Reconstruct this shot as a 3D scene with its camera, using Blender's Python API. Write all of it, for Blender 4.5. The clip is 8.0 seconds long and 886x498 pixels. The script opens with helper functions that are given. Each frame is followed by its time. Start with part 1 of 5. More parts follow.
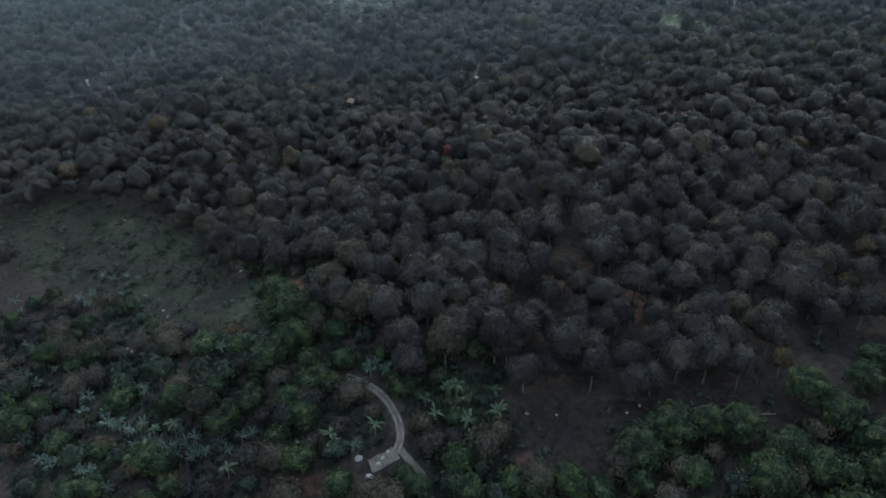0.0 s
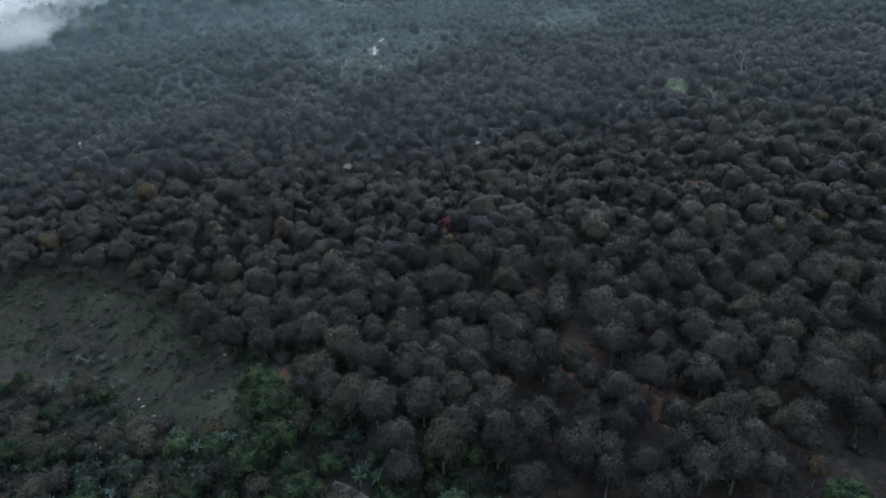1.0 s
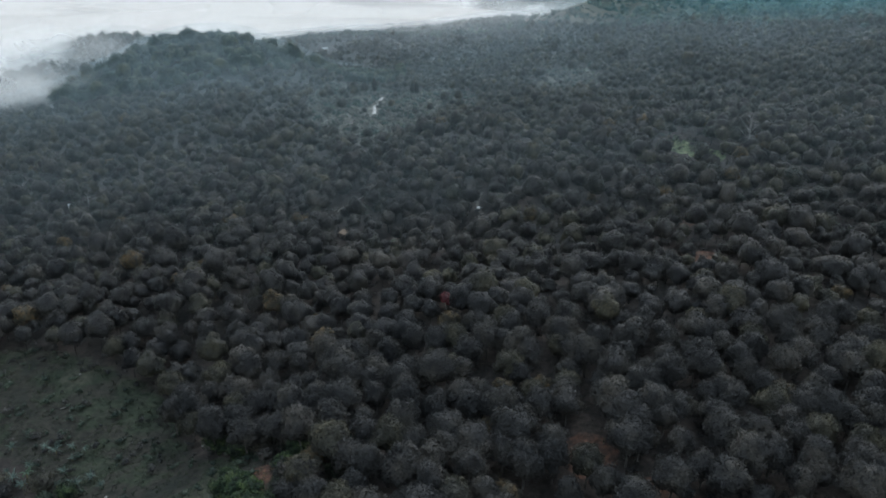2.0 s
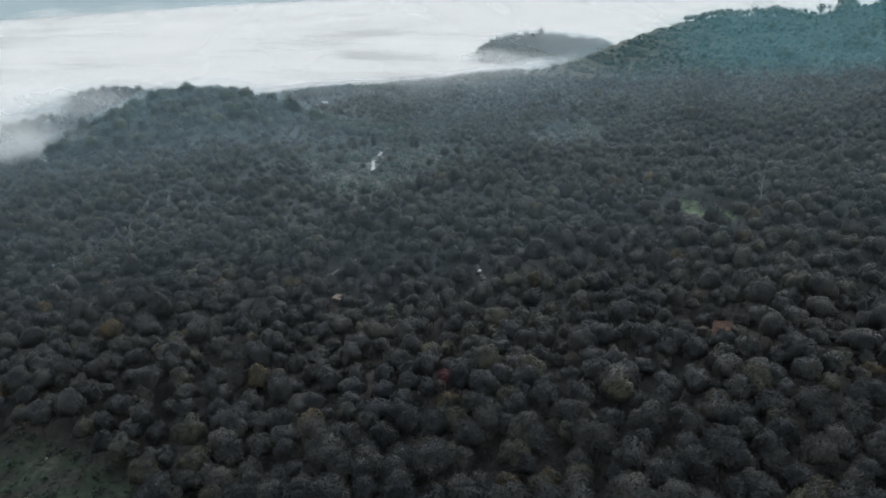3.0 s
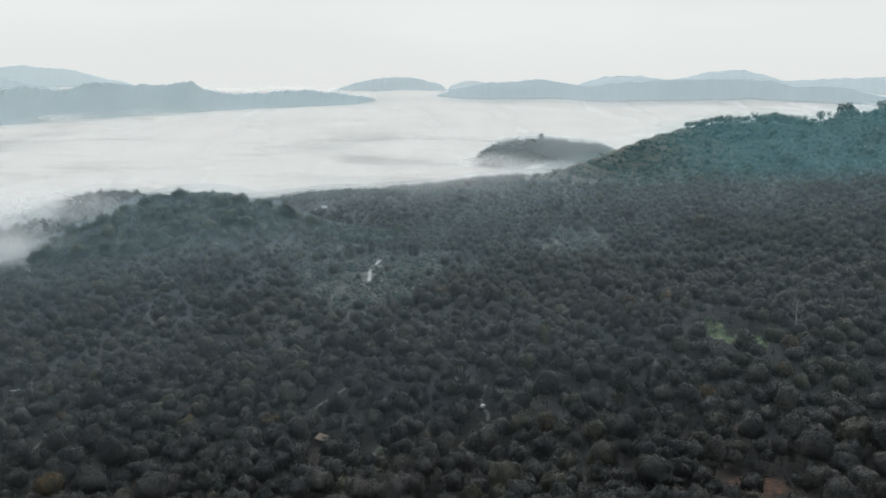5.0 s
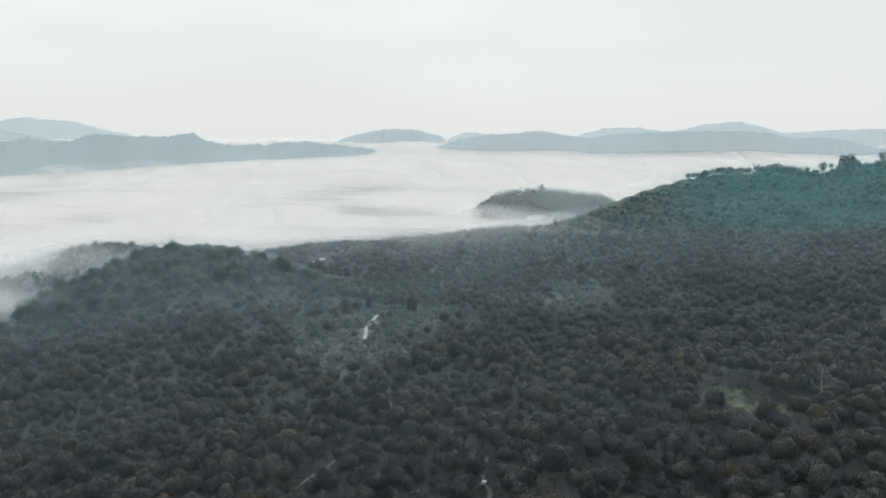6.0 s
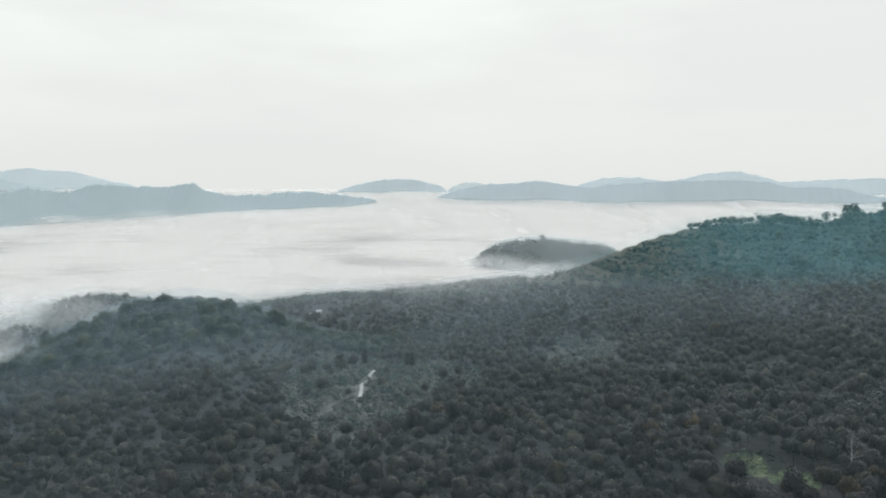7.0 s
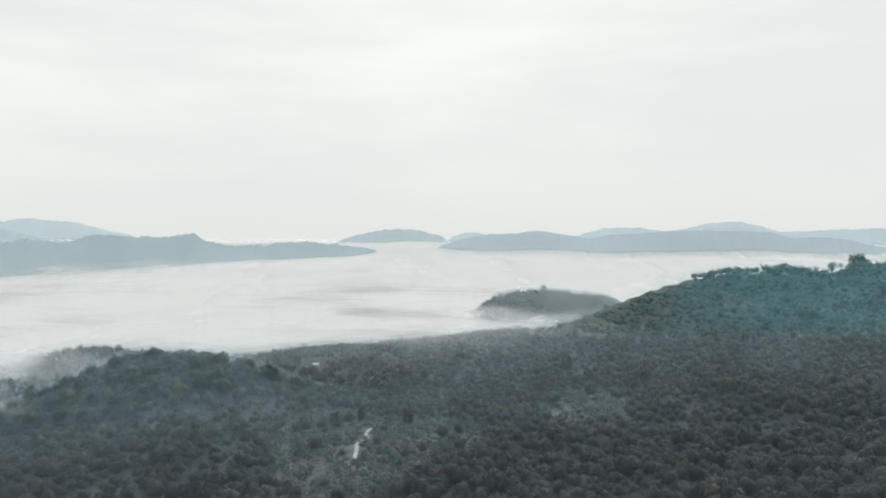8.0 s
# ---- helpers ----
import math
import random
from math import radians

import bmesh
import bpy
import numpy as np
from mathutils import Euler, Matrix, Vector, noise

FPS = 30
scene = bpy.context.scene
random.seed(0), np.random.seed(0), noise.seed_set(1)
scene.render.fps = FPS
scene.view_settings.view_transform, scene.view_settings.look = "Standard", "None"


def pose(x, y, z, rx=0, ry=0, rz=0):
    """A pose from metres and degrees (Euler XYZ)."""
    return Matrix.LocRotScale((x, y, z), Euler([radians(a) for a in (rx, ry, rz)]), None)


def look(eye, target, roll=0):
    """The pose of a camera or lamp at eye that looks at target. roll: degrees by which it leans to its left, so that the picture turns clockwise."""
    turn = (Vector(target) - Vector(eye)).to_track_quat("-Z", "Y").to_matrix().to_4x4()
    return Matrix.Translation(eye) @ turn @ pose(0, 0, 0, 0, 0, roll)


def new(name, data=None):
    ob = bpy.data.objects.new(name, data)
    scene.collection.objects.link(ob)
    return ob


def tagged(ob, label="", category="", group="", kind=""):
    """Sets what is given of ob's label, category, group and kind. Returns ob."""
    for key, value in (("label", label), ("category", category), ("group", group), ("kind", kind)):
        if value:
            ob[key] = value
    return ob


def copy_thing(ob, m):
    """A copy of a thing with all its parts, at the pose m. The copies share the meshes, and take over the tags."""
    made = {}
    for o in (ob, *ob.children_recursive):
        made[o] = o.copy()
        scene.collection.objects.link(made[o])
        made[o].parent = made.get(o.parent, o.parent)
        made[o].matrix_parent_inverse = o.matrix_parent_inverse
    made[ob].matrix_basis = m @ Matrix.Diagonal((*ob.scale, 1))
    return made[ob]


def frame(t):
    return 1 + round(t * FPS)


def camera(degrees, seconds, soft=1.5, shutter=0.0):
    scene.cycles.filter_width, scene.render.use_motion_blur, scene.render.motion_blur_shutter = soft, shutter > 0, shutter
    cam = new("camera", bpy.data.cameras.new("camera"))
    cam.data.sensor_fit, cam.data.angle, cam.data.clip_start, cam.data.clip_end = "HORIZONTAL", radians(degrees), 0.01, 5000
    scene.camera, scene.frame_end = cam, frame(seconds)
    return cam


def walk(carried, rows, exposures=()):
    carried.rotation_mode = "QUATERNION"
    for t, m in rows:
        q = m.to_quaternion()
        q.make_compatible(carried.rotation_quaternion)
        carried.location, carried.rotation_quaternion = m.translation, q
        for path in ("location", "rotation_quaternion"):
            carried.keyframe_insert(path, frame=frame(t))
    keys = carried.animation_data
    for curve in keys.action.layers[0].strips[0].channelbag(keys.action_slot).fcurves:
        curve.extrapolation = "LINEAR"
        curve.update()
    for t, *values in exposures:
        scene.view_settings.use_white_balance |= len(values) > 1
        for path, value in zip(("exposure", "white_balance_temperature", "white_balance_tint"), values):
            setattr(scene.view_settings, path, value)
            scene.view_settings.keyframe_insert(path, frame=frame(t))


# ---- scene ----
cam = camera(59.7, 8.0, soft=1.7)
PATH = [
    (0, (-2.349, 8.706, 94.174), (-2.334, 10.425, 93.151), 0.1),
    (0.5, (-1.979, 16.278, 94.027), (-1.967, 18.029, 93.061), 0.1),
    (1, (-1.701, 24.438, 93.889), (-1.689, 26.222, 92.986), 0.2),
    (1.5, (-1.401, 32.1, 93.794), (-1.389, 33.913, 92.95), 0.3),
    (2, (-1.182, 40.103, 93.821), (-1.171, 41.945, 93.041), 0.4),
    (3.5, (-0.335, 64.916, 93.549), (-0.327, 66.824, 92.951), 0.4),
    (4, (-0.038, 73.552, 93.661), (-0.031, 75.48, 93.127), 0.5),
    (4.5, (0.217, 81.651, 93.774), (0.222, 83.593, 93.3), 0.5),
    (6, (1.311, 109.614, 93.779), (1.313, 111.594, 93.495), 0.5),
    (6.5, (1.958, 118.617, 93.686), (1.959, 120.604, 93.462), 0.4),
    (7, (2.53, 127.794, 93.773), (2.53, 129.788, 93.616), 0.4),
    (7.5, (2.968, 137.071, 93.871), (2.967, 139.069, 93.776), 0.4),
    (8, (3.45, 146.723, 94.066), (3.447, 148.723, 94.038), 0.4),
]
walk(cam, [(t, look(eye, target, roll)) for t, eye, target, roll in PATH],
     [(0, 0.12, 5800, 10), (1, 0.22, 5750, 10), (2, 0.20, 6050, 10), (3.5, 0.12, 6200, 10), (4.5, 0.08, 6350, 10), (6, 0.1, 6500, 10), (8, 0.1, 6500, 10)])


# ---- sky and light ----
def node(nt, kind, **sets):
    n = nt.nodes.new(kind)
    for key, value in sets.items():
        n.inputs[key.replace("_", " ")].default_value = value
    return n


def build_sky():
    w = bpy.data.worlds.new("overcast_sky")
    scene.world = w
    w.use_nodes = True
    nt = w.node_tree
    nt.nodes.clear()
    link = nt.links.new
    sky = nt.nodes.new("ShaderNodeTexSky")
    sky.sky_type = "NISHITA"
    sky.sun_disc = False
    sky.sun_elevation = radians(43)
    sky.sun_rotation = radians(18)
    bg_sky = node(nt, "ShaderNodeBackground", Strength=0.08)
    link(sky.outputs[0], bg_sky.inputs[0])
    tc = nt.nodes.new("ShaderNodeTexCoord")
    sep = nt.nodes.new("ShaderNodeSeparateXYZ")
    link(tc.outputs["Generated"], sep.inputs[0])
    # cloud sheet: broad soft banks, flattened towards the horizon
    mp = nt.nodes.new("ShaderNodeMapping")
    mp.inputs["Scale"].default_value = (1.0, 1.0, 4.5)
    mp.inputs["Location"].default_value = (0.35, 0.1, 0.0)
    link(tc.outputs["Generated"], mp.inputs[0])
    nz = node(nt, "ShaderNodeTexNoise", Scale=1.9, Detail=5.0, Roughness=0.5)
    link(mp.outputs[0], nz.inputs["Vector"])
    ramp = nt.nodes.new("ShaderNodeValToRGB")
    ramp.color_ramp.elements[0].position, ramp.color_ramp.elements[0].color = 0.40, (0.765, 0.79, 0.775, 1)
    ramp.color_ramp.elements[1].position, ramp.color_ramp.elements[1].color = 0.60, (0.875, 0.91, 0.875, 1)
    link(nz.outputs["Fac"], ramp.inputs[0])
    # the low band of the sky, a little greyer and warmer
    low = nt.nodes.new("ShaderNodeValToRGB")
    low.color_ramp.elements[0].position, low.color_ramp.elements[0].color = 0.0, (1, 1, 1, 1)
    low.color_ramp.elements[1].position, low.color_ramp.elements[1].color = 0.22, (0, 0, 0, 1)
    link(sep.outputs["Z"], low.inputs[0])
    mix = nt.nodes.new("ShaderNodeMixRGB")
    mix.inputs[2].default_value = (0.735, 0.755, 0.74, 1)
    link(low.outputs[0], mix.inputs[0])
    link(ramp.outputs[0], mix.inputs[1])
    # overhead the cloud thins and the light turns blue
    high = nt.nodes.new("ShaderNodeValToRGB")
    high.color_ramp.elements[0].position, high.color_ramp.elements[0].color = 0.36, (0, 0, 0, 1)
    high.color_ramp.elements[1].position, high.color_ramp.elements[1].color = 0.75, (1, 1, 1, 1)
    link(sep.outputs["Z"], high.inputs[0])
    dome = nt.nodes.new("ShaderNodeMixRGB")
    dome.inputs[2].default_value = (0.90, 1.05, 1.19, 1)
    link(high.outputs[0], dome.inputs[0])
    link(mix.outputs[0], dome.inputs[1])
    bg_cloud = node(nt, "ShaderNodeBackground", Strength=1.0)
    link(dome.outputs[0], bg_cloud.inputs[0])
    both = node(nt, "ShaderNodeMixShader", Fac=0.985)
    link(bg_sky.outputs[0], both.inputs[1])
    link(bg_cloud.outputs[0], both.inputs[2])
    out = nt.nodes.new("ShaderNodeOutputWorld")
    link(both.outputs[0], out.inputs[0])


build_sky()
sun = new("sun", bpy.data.lights.new("sun", "SUN"))
sun.data.energy, sun.data.angle, sun.data.color = 1.5, radians(25), (1.0, 0.96, 0.90)
sun.matrix_world = look((56, 172, 172), (0, 0, 0))
scene.cycles.transparent_max_bounces = 64


# ---- materials ----
def material(name, rough=0.8, spec=0.2):
    m = bpy.data.materials.new(name)
    m.use_nodes = True
    b = m.node_tree.nodes["Principled BSDF"]
    b.inputs["Roughness"].default_value = rough
    b.inputs["Specular IOR Level"].default_value = spec
    return m, m.node_tree, b


def ramp_of(nt, *stops):
    r = nt.nodes.new("ShaderNodeValToRGB").color_ramp
    while len(r.elements) < len(stops):
        r.elements.new(0.5)
    for e, (p, c) in zip(r.elements, stops):
        e.position, e.color = p, (*c, 1)
    return nt.nodes[-1]


def world_noise(nt, scale, detail=3.0, stretch=(1, 1, 1)):
    g = nt.nodes.new("ShaderNodeNewGeometry")
    mp = nt.nodes.new("ShaderNodeMapping")
    mp.inputs["Scale"].default_value = stretch
    nt.links.new(g.outputs["Position"], mp.inputs[0])
    n = node(nt, "ShaderNodeTexNoise", Scale=scale, Detail=detail, Roughness=0.6)
    nt.links.new(mp.outputs[0], n.inputs["Vector"])
    return n.outputs["Fac"]


def blend(nt, fac, a, b, mode="MIX"):
    m = nt.nodes.new("ShaderNodeMixRGB")
    m.blend_type = mode
    for i, v in enumerate((fac, a, b)):
        if isinstance(v, bpy.types.NodeSocket):
            nt.links.new(v, m.inputs[i])
        else:
            m.inputs[i].default_value = v if i == 0 else (*v, 1)
    return m.outputs[0]


def leaf_material(name, dark, mid, light, tree_scale=0.13, rough=0.55, lace=0.0, gaps=0.465):
    """Foliage: tint wanders from tree to tree, with a spread from leaf to leaf; lace: leaf sprays per metre, with gaps between them."""
    m, nt, b = material(name, rough, 0.25)
    tint = ramp_of(nt, (0.37, dark), (0.50, mid), (0.64, light))
    nt.links.new(world_noise(nt, tree_scale, 2.0), tint.inputs[0])
    g = nt.nodes.new("ShaderNodeNewGeometry")
    leaf = ramp_of(nt, (0.0, (0.83, 0.84, 0.86)), (1.0, (1.17, 1.16, 1.12)))
    nt.links.new(g.outputs["Random Per Island"], leaf.inputs[0])
    stand_tone = ramp_of(nt, (0.34, (0.64, 0.68, 0.70)), (0.66, (1.34, 1.30, 1.24)))
    nt.links.new(world_noise(nt, 0.024, 4.0), stand_tone.inputs[0])
    both = blend(nt, 1.0, tint.outputs[0], leaf.outputs[0], "MULTIPLY")
    col = blend(nt, 1.0, both, stand_tone.outputs[0], "MULTIPLY")
    if lace:
        spray = world_noise(nt, lace, 4.0)
        tips = ramp_of(nt, (gaps, (0.78, 0.79, 0.82)), (0.66, (1.30, 1.28, 1.22)))
        nt.links.new(spray, tips.inputs[0])
        col = blend(nt, 1.0, col, tips.outputs[0], "MULTIPLY")
        cut = nt.nodes.new("ShaderNodeMath")
        cut.operation = "GREATER_THAN"
        cut.inputs[1].default_value = gaps
        nt.links.new(spray, cut.inputs[0])
        bp = node(nt, "ShaderNodeBump", Strength=0.8, Distance=0.8 / lace)
        nt.links.new(world_noise(nt, lace * 1.3, 3.0), bp.inputs["Height"])
        nt.links.new(bp.outputs[0], b.inputs["Normal"])
    nt.links.new(col, b.inputs["Base Color"])
    through_light = nt.nodes.new("ShaderNodeBsdfTranslucent")
    nt.links.new(blend(nt, 1.0, col, (1.06, 1.12, 0.95), "MULTIPLY"), through_light.inputs[0])
    body = node(nt, "ShaderNodeMixShader", Fac=0.25)
    nt.links.new(b.outputs[0], body.inputs[1])
    nt.links.new(through_light.outputs[0], body.inputs[2])
    last = body
    if lace:
        nt.links.new(bp.outputs[0], through_light.inputs["Normal"])
        clear = nt.nodes.new("ShaderNodeBsdfTransparent")
        last = nt.nodes.new("ShaderNodeMixShader")
        nt.links.new(cut.outputs[0], last.inputs[0])
        nt.links.new(clear.outputs[0], last.inputs[1])
        nt.links.new(body.outputs[0], last.inputs[2])
    nt.links.new(last.outputs[0], nt.nodes["Material Output"].inputs[0])
    return m


def plain_material(name, a, c, scale=1.5, rough=0.8, spec=0.2, metal=0.0, bump=0.0):
    m, nt, b = material(name, rough, spec)
    b.inputs["Metallic"].default_value = metal
    r = ramp_of(nt, (0.3, a), (0.7, c))
    fac = world_noise(nt, scale, 6.0)
    nt.links.new(fac, r.inputs[0])
    fine = ramp_of(nt, (0.3, (0.8, 0.8, 0.8)), (0.7, (1.15, 1.15, 1.15)))
    nt.links.new(world_noise(nt, scale * 7, 3.0), fine.inputs[0])
    nt.links.new(blend(nt, 1.0, r.outputs[0], fine.outputs[0], "MULTIPLY"), b.inputs["Base Color"])
    if bump:
        bp = node(nt, "ShaderNodeBump", Strength=bump, Distance=0.1)
        nt.links.new(fac, bp.inputs["Height"])
        nt.links.new(bp.outputs[0], b.inputs["Normal"])
    return m


ORCHARD = leaf_material("orchard_foliage", (0.0250, 0.0270, 0.0292), (0.037, 0.0382, 0.0402), (0.060, 0.0575, 0.0535), lace=2.4)
PLAIN_TREES = leaf_material("plain_foliage", (0.022, 0.029, 0.029), (0.036, 0.042, 0.041), (0.066, 0.066, 0.056), lace=1.5, gaps=0.48)
OLIVE = leaf_material("olive_foliage", (0.036, 0.037, 0.033), (0.052, 0.052, 0.042), (0.076, 0.072, 0.052), 0.2, lace=2.2)
# far foliage: teal and lighter than the orchard, with haze in the colour
HAZED_FOREST = leaf_material("hazed_hill_foliage", (0.028, 0.050, 0.050), (0.044, 0.070, 0.066), (0.088, 0.106, 0.080), 0.06, lace=1.1, gaps=0.47)
YELLOWING = leaf_material("yellowing_foliage", (0.040, 0.040, 0.034), (0.060, 0.051, 0.034), (0.105, 0.072, 0.035), 0.45, lace=1.9)
LUSH = leaf_material("lush_foliage", (0.011, 0.021, 0.014), (0.023, 0.046, 0.023), (0.076, 0.108, 0.045), 0.5, lace=2.6, gaps=0.44)
SCRUB = leaf_material("scrub_foliage", (0.018, 0.030, 0.025), (0.028, 0.044, 0.034), (0.048, 0.066, 0.046), 0.3)
BANANA = leaf_material("banana_leaf", (0.030, 0.060, 0.036), (0.052, 0.092, 0.054), (0.090, 0.138, 0.078), 0.6, 0.5)
BLUE_BANANA = leaf_material("waxy_leaf", (0.036, 0.062, 0.054), (0.058, 0.094, 0.080), (0.110, 0.150, 0.128), 0.6, 0.5)
BAMBOO = leaf_material("bamboo_foliage", (0.011, 0.022, 0.014), (0.022, 0.043, 0.022), (0.066, 0.092, 0.040), 0.5, lace=2.6, gaps=0.44)
GRASS = leaf_material("grass_blades", (0.021, 0.028, 0.021), (0.030, 0.040, 0.025), (0.049, 0.057, 0.037), 0.08)
EVERGREEN = leaf_material("evergreen_foliage", (0.013, 0.018, 0.017), (0.019, 0.025, 0.023), (0.028, 0.035, 0.031), 0.3, lace=1.6)
BARK = plain_material("grey_bark", (0.09, 0.085, 0.08), (0.20, 0.19, 0.175), 2.0, bump=0.5)
GREY_BARK = plain_material("pale_grey_bark", (0.07, 0.068, 0.064), (0.15, 0.145, 0.135), 2.0, bump=0.5)
PALE_BARK = plain_material("pale_bark", (0.18, 0.18, 0.175), (0.31, 0.31, 0.30), 1.5, bump=0.4)
STEM = plain_material("banana_stem", (0.10, 0.10, 0.05), (0.17, 0.15, 0.08), 2.0)
STONE = plain_material("pale_stone", (0.16, 0.16, 0.155), (0.30, 0.30, 0.29), 1.2, bump=0.5)
TRACK = plain_material("dusty_track", (0.085, 0.080, 0.073), (0.20, 0.19, 0.175), 0.7, 0.95, 0.1, bump=0.4)
FAINT_TRACK = plain_material("trodden_path", (0.065, 0.061, 0.056), (0.135, 0.127, 0.116), 0.5, 0.95, 0.1, bump=0.3)
PALE_TRACK = plain_material("bright_dust_track", (0.24, 0.235, 0.22), (0.46, 0.45, 0.43), 0.4, 0.95, 0.1, bump=0.3)
CONCRETE = plain_material("weathered_concrete", (0.20, 0.20, 0.195), (0.33, 0.325, 0.31), 0.8, 0.9, bump=0.2)
TIN = plain_material("whitish_tin_roof", (0.40, 0.41, 0.42), (0.60, 0.61, 0.61), 1.0, 0.5, 0.4)
TAN_TIN = plain_material("tan_sheet_roof", (0.15, 0.115, 0.085), (0.25, 0.19, 0.14), 1.0, 0.7)
TIMBER = plain_material("weathered_timber", (0.13, 0.11, 0.09), (0.22, 0.19, 0.155), 1.5)
PLASTER = plain_material("pale_plaster", (0.55, 0.55, 0.53), (0.72, 0.71, 0.69), 0.8)
DARK_PAINT = plain_material("dark_car_paint", (0.025, 0.027, 0.030), (0.035, 0.037, 0.040), 0.6, 0.3, 0.5)
CAR_PAINT = plain_material("white_car_paint", (0.70, 0.70, 0.70), (0.78, 0.78, 0.78), 0.6, 0.3, 0.5)
RUBBER = plain_material("black_rubber", (0.02, 0.02, 0.02), (0.03, 0.03, 0.03), 4.0)
RIM = plain_material("dull_steel", (0.40, 0.40, 0.40), (0.5, 0.5, 0.5), 4.0, 0.4, 0.5, 1.0)


def glass_material():
    m, nt, b = material("car_glass", 0.08, 0.5)
    b.inputs["Base Color"].default_value = (0.02, 0.025, 0.03, 1)
    return m


GLASS = glass_material()


def ground_material():
    m, nt, b = material("orchard_soil", 0.95, 0.1)
    soil = ramp_of(nt, (0.30, (0.020, 0.019, 0.018)), (0.52, (0.030, 0.027, 0.025)), (0.75, (0.052, 0.045, 0.040)))
    nt.links.new(world_noise(nt, 0.22, 7.0), soil.inputs[0])
    turf = ramp_of(nt, (0.34, (0.018, 0.021, 0.018)), (0.46, (0.027, 0.027, 0.023)), (0.54, (0.023, 0.031, 0.021)), (0.64, (0.040, 0.043, 0.033)))
    nt.links.new(world_noise(nt, 0.07, 8.0), turf.inputs[0])
    red = ramp_of(nt, (0.36, (0.032, 0.026, 0.023)), (0.50, (0.062, 0.040, 0.031)), (0.64, (0.098, 0.054, 0.038)))
    nt.links.new(world_noise(nt, 0.6, 8.0), red.inputs[0])
    bare = ramp_of(nt, (0.3, (0.014, 0.0135, 0.0135)), (0.7, (0.028, 0.025, 0.0235)))
    nt.links.new(world_noise(nt, 0.35, 7.0), bare.inputs[0])
    col = soil.outputs[0]
    edge = world_noise(nt, 0.22, 9.0)
    hillside = ramp_of(nt, (0.36, (0.025, 0.041, 0.037)), (0.52, (0.036, 0.053, 0.046)), (0.66, (0.056, 0.066, 0.052)))
    nt.links.new(world_noise(nt, 0.03, 7.0), hillside.inputs[0])
    lawn = ramp_of(nt, (0.32, (0.042, 0.060, 0.034)), (0.50, (0.070, 0.090, 0.048)), (0.68, (0.125, 0.138, 0.082)))
    nt.links.new(world_noise(nt, 0.3, 6.0), lawn.inputs[0])
    clearing = ramp_of(nt, (0.30, (0.056, 0.062, 0.056)), (0.50, (0.098, 0.102, 0.092)), (0.70, (0.150, 0.148, 0.132)))
    nt.links.new(world_noise(nt, 0.10, 7.0), clearing.inputs[0])
    terrace = ramp_of(nt, (0.32, (0.050, 0.054, 0.042)), (0.52, (0.074, 0.066, 0.050)), (0.70, (0.112, 0.086, 0.062)))
    nt.links.new(world_noise(nt, 0.025, 6.0), terrace.inputs[0])
    for name, layer in (("bare", bare), ("turf", turf), ("red", red), ("hillside", hillside), ("lawn", lawn), ("clearing", clearing), ("terrace", terrace)):
        a = nt.nodes.new("ShaderNodeAttribute")
        a.attribute_name = name
        # ragged borders: cover plus noise, cut at a half
        add = nt.nodes.new("ShaderNodeMath")
        add.operation = "ADD"
        nt.links.new(a.outputs["Fac"], add.inputs[0])
        nt.links.new(edge, add.inputs[1])
        cut = ramp_of(nt, (0.84, (0, 0, 0)), (1.16, (1, 1, 1)))
        nt.links.new(add.outputs[0], cut.inputs[0])
        col = blend(nt, cut.outputs[0], col, layer.outputs[0])
    mottle = ramp_of(nt, (0.34, (0.60, 0.62, 0.64)), (0.66, (1.40, 1.36, 1.30)))
    nt.links.new(world_noise(nt, 0.75, 9.0), mottle.inputs[0])
    col = blend(nt, 1.0, col, mottle.outputs[0], "MULTIPLY")
    nt.links.new(col, b.inputs["Base Color"])
    bp = node(nt, "ShaderNodeBump", Strength=0.7, Distance=0.5)
    nt.links.new(world_noise(nt, 0.9, 6.0), bp.inputs["Height"])
    nt.links.new(bp.outputs[0], b.inputs["Normal"])
    return m


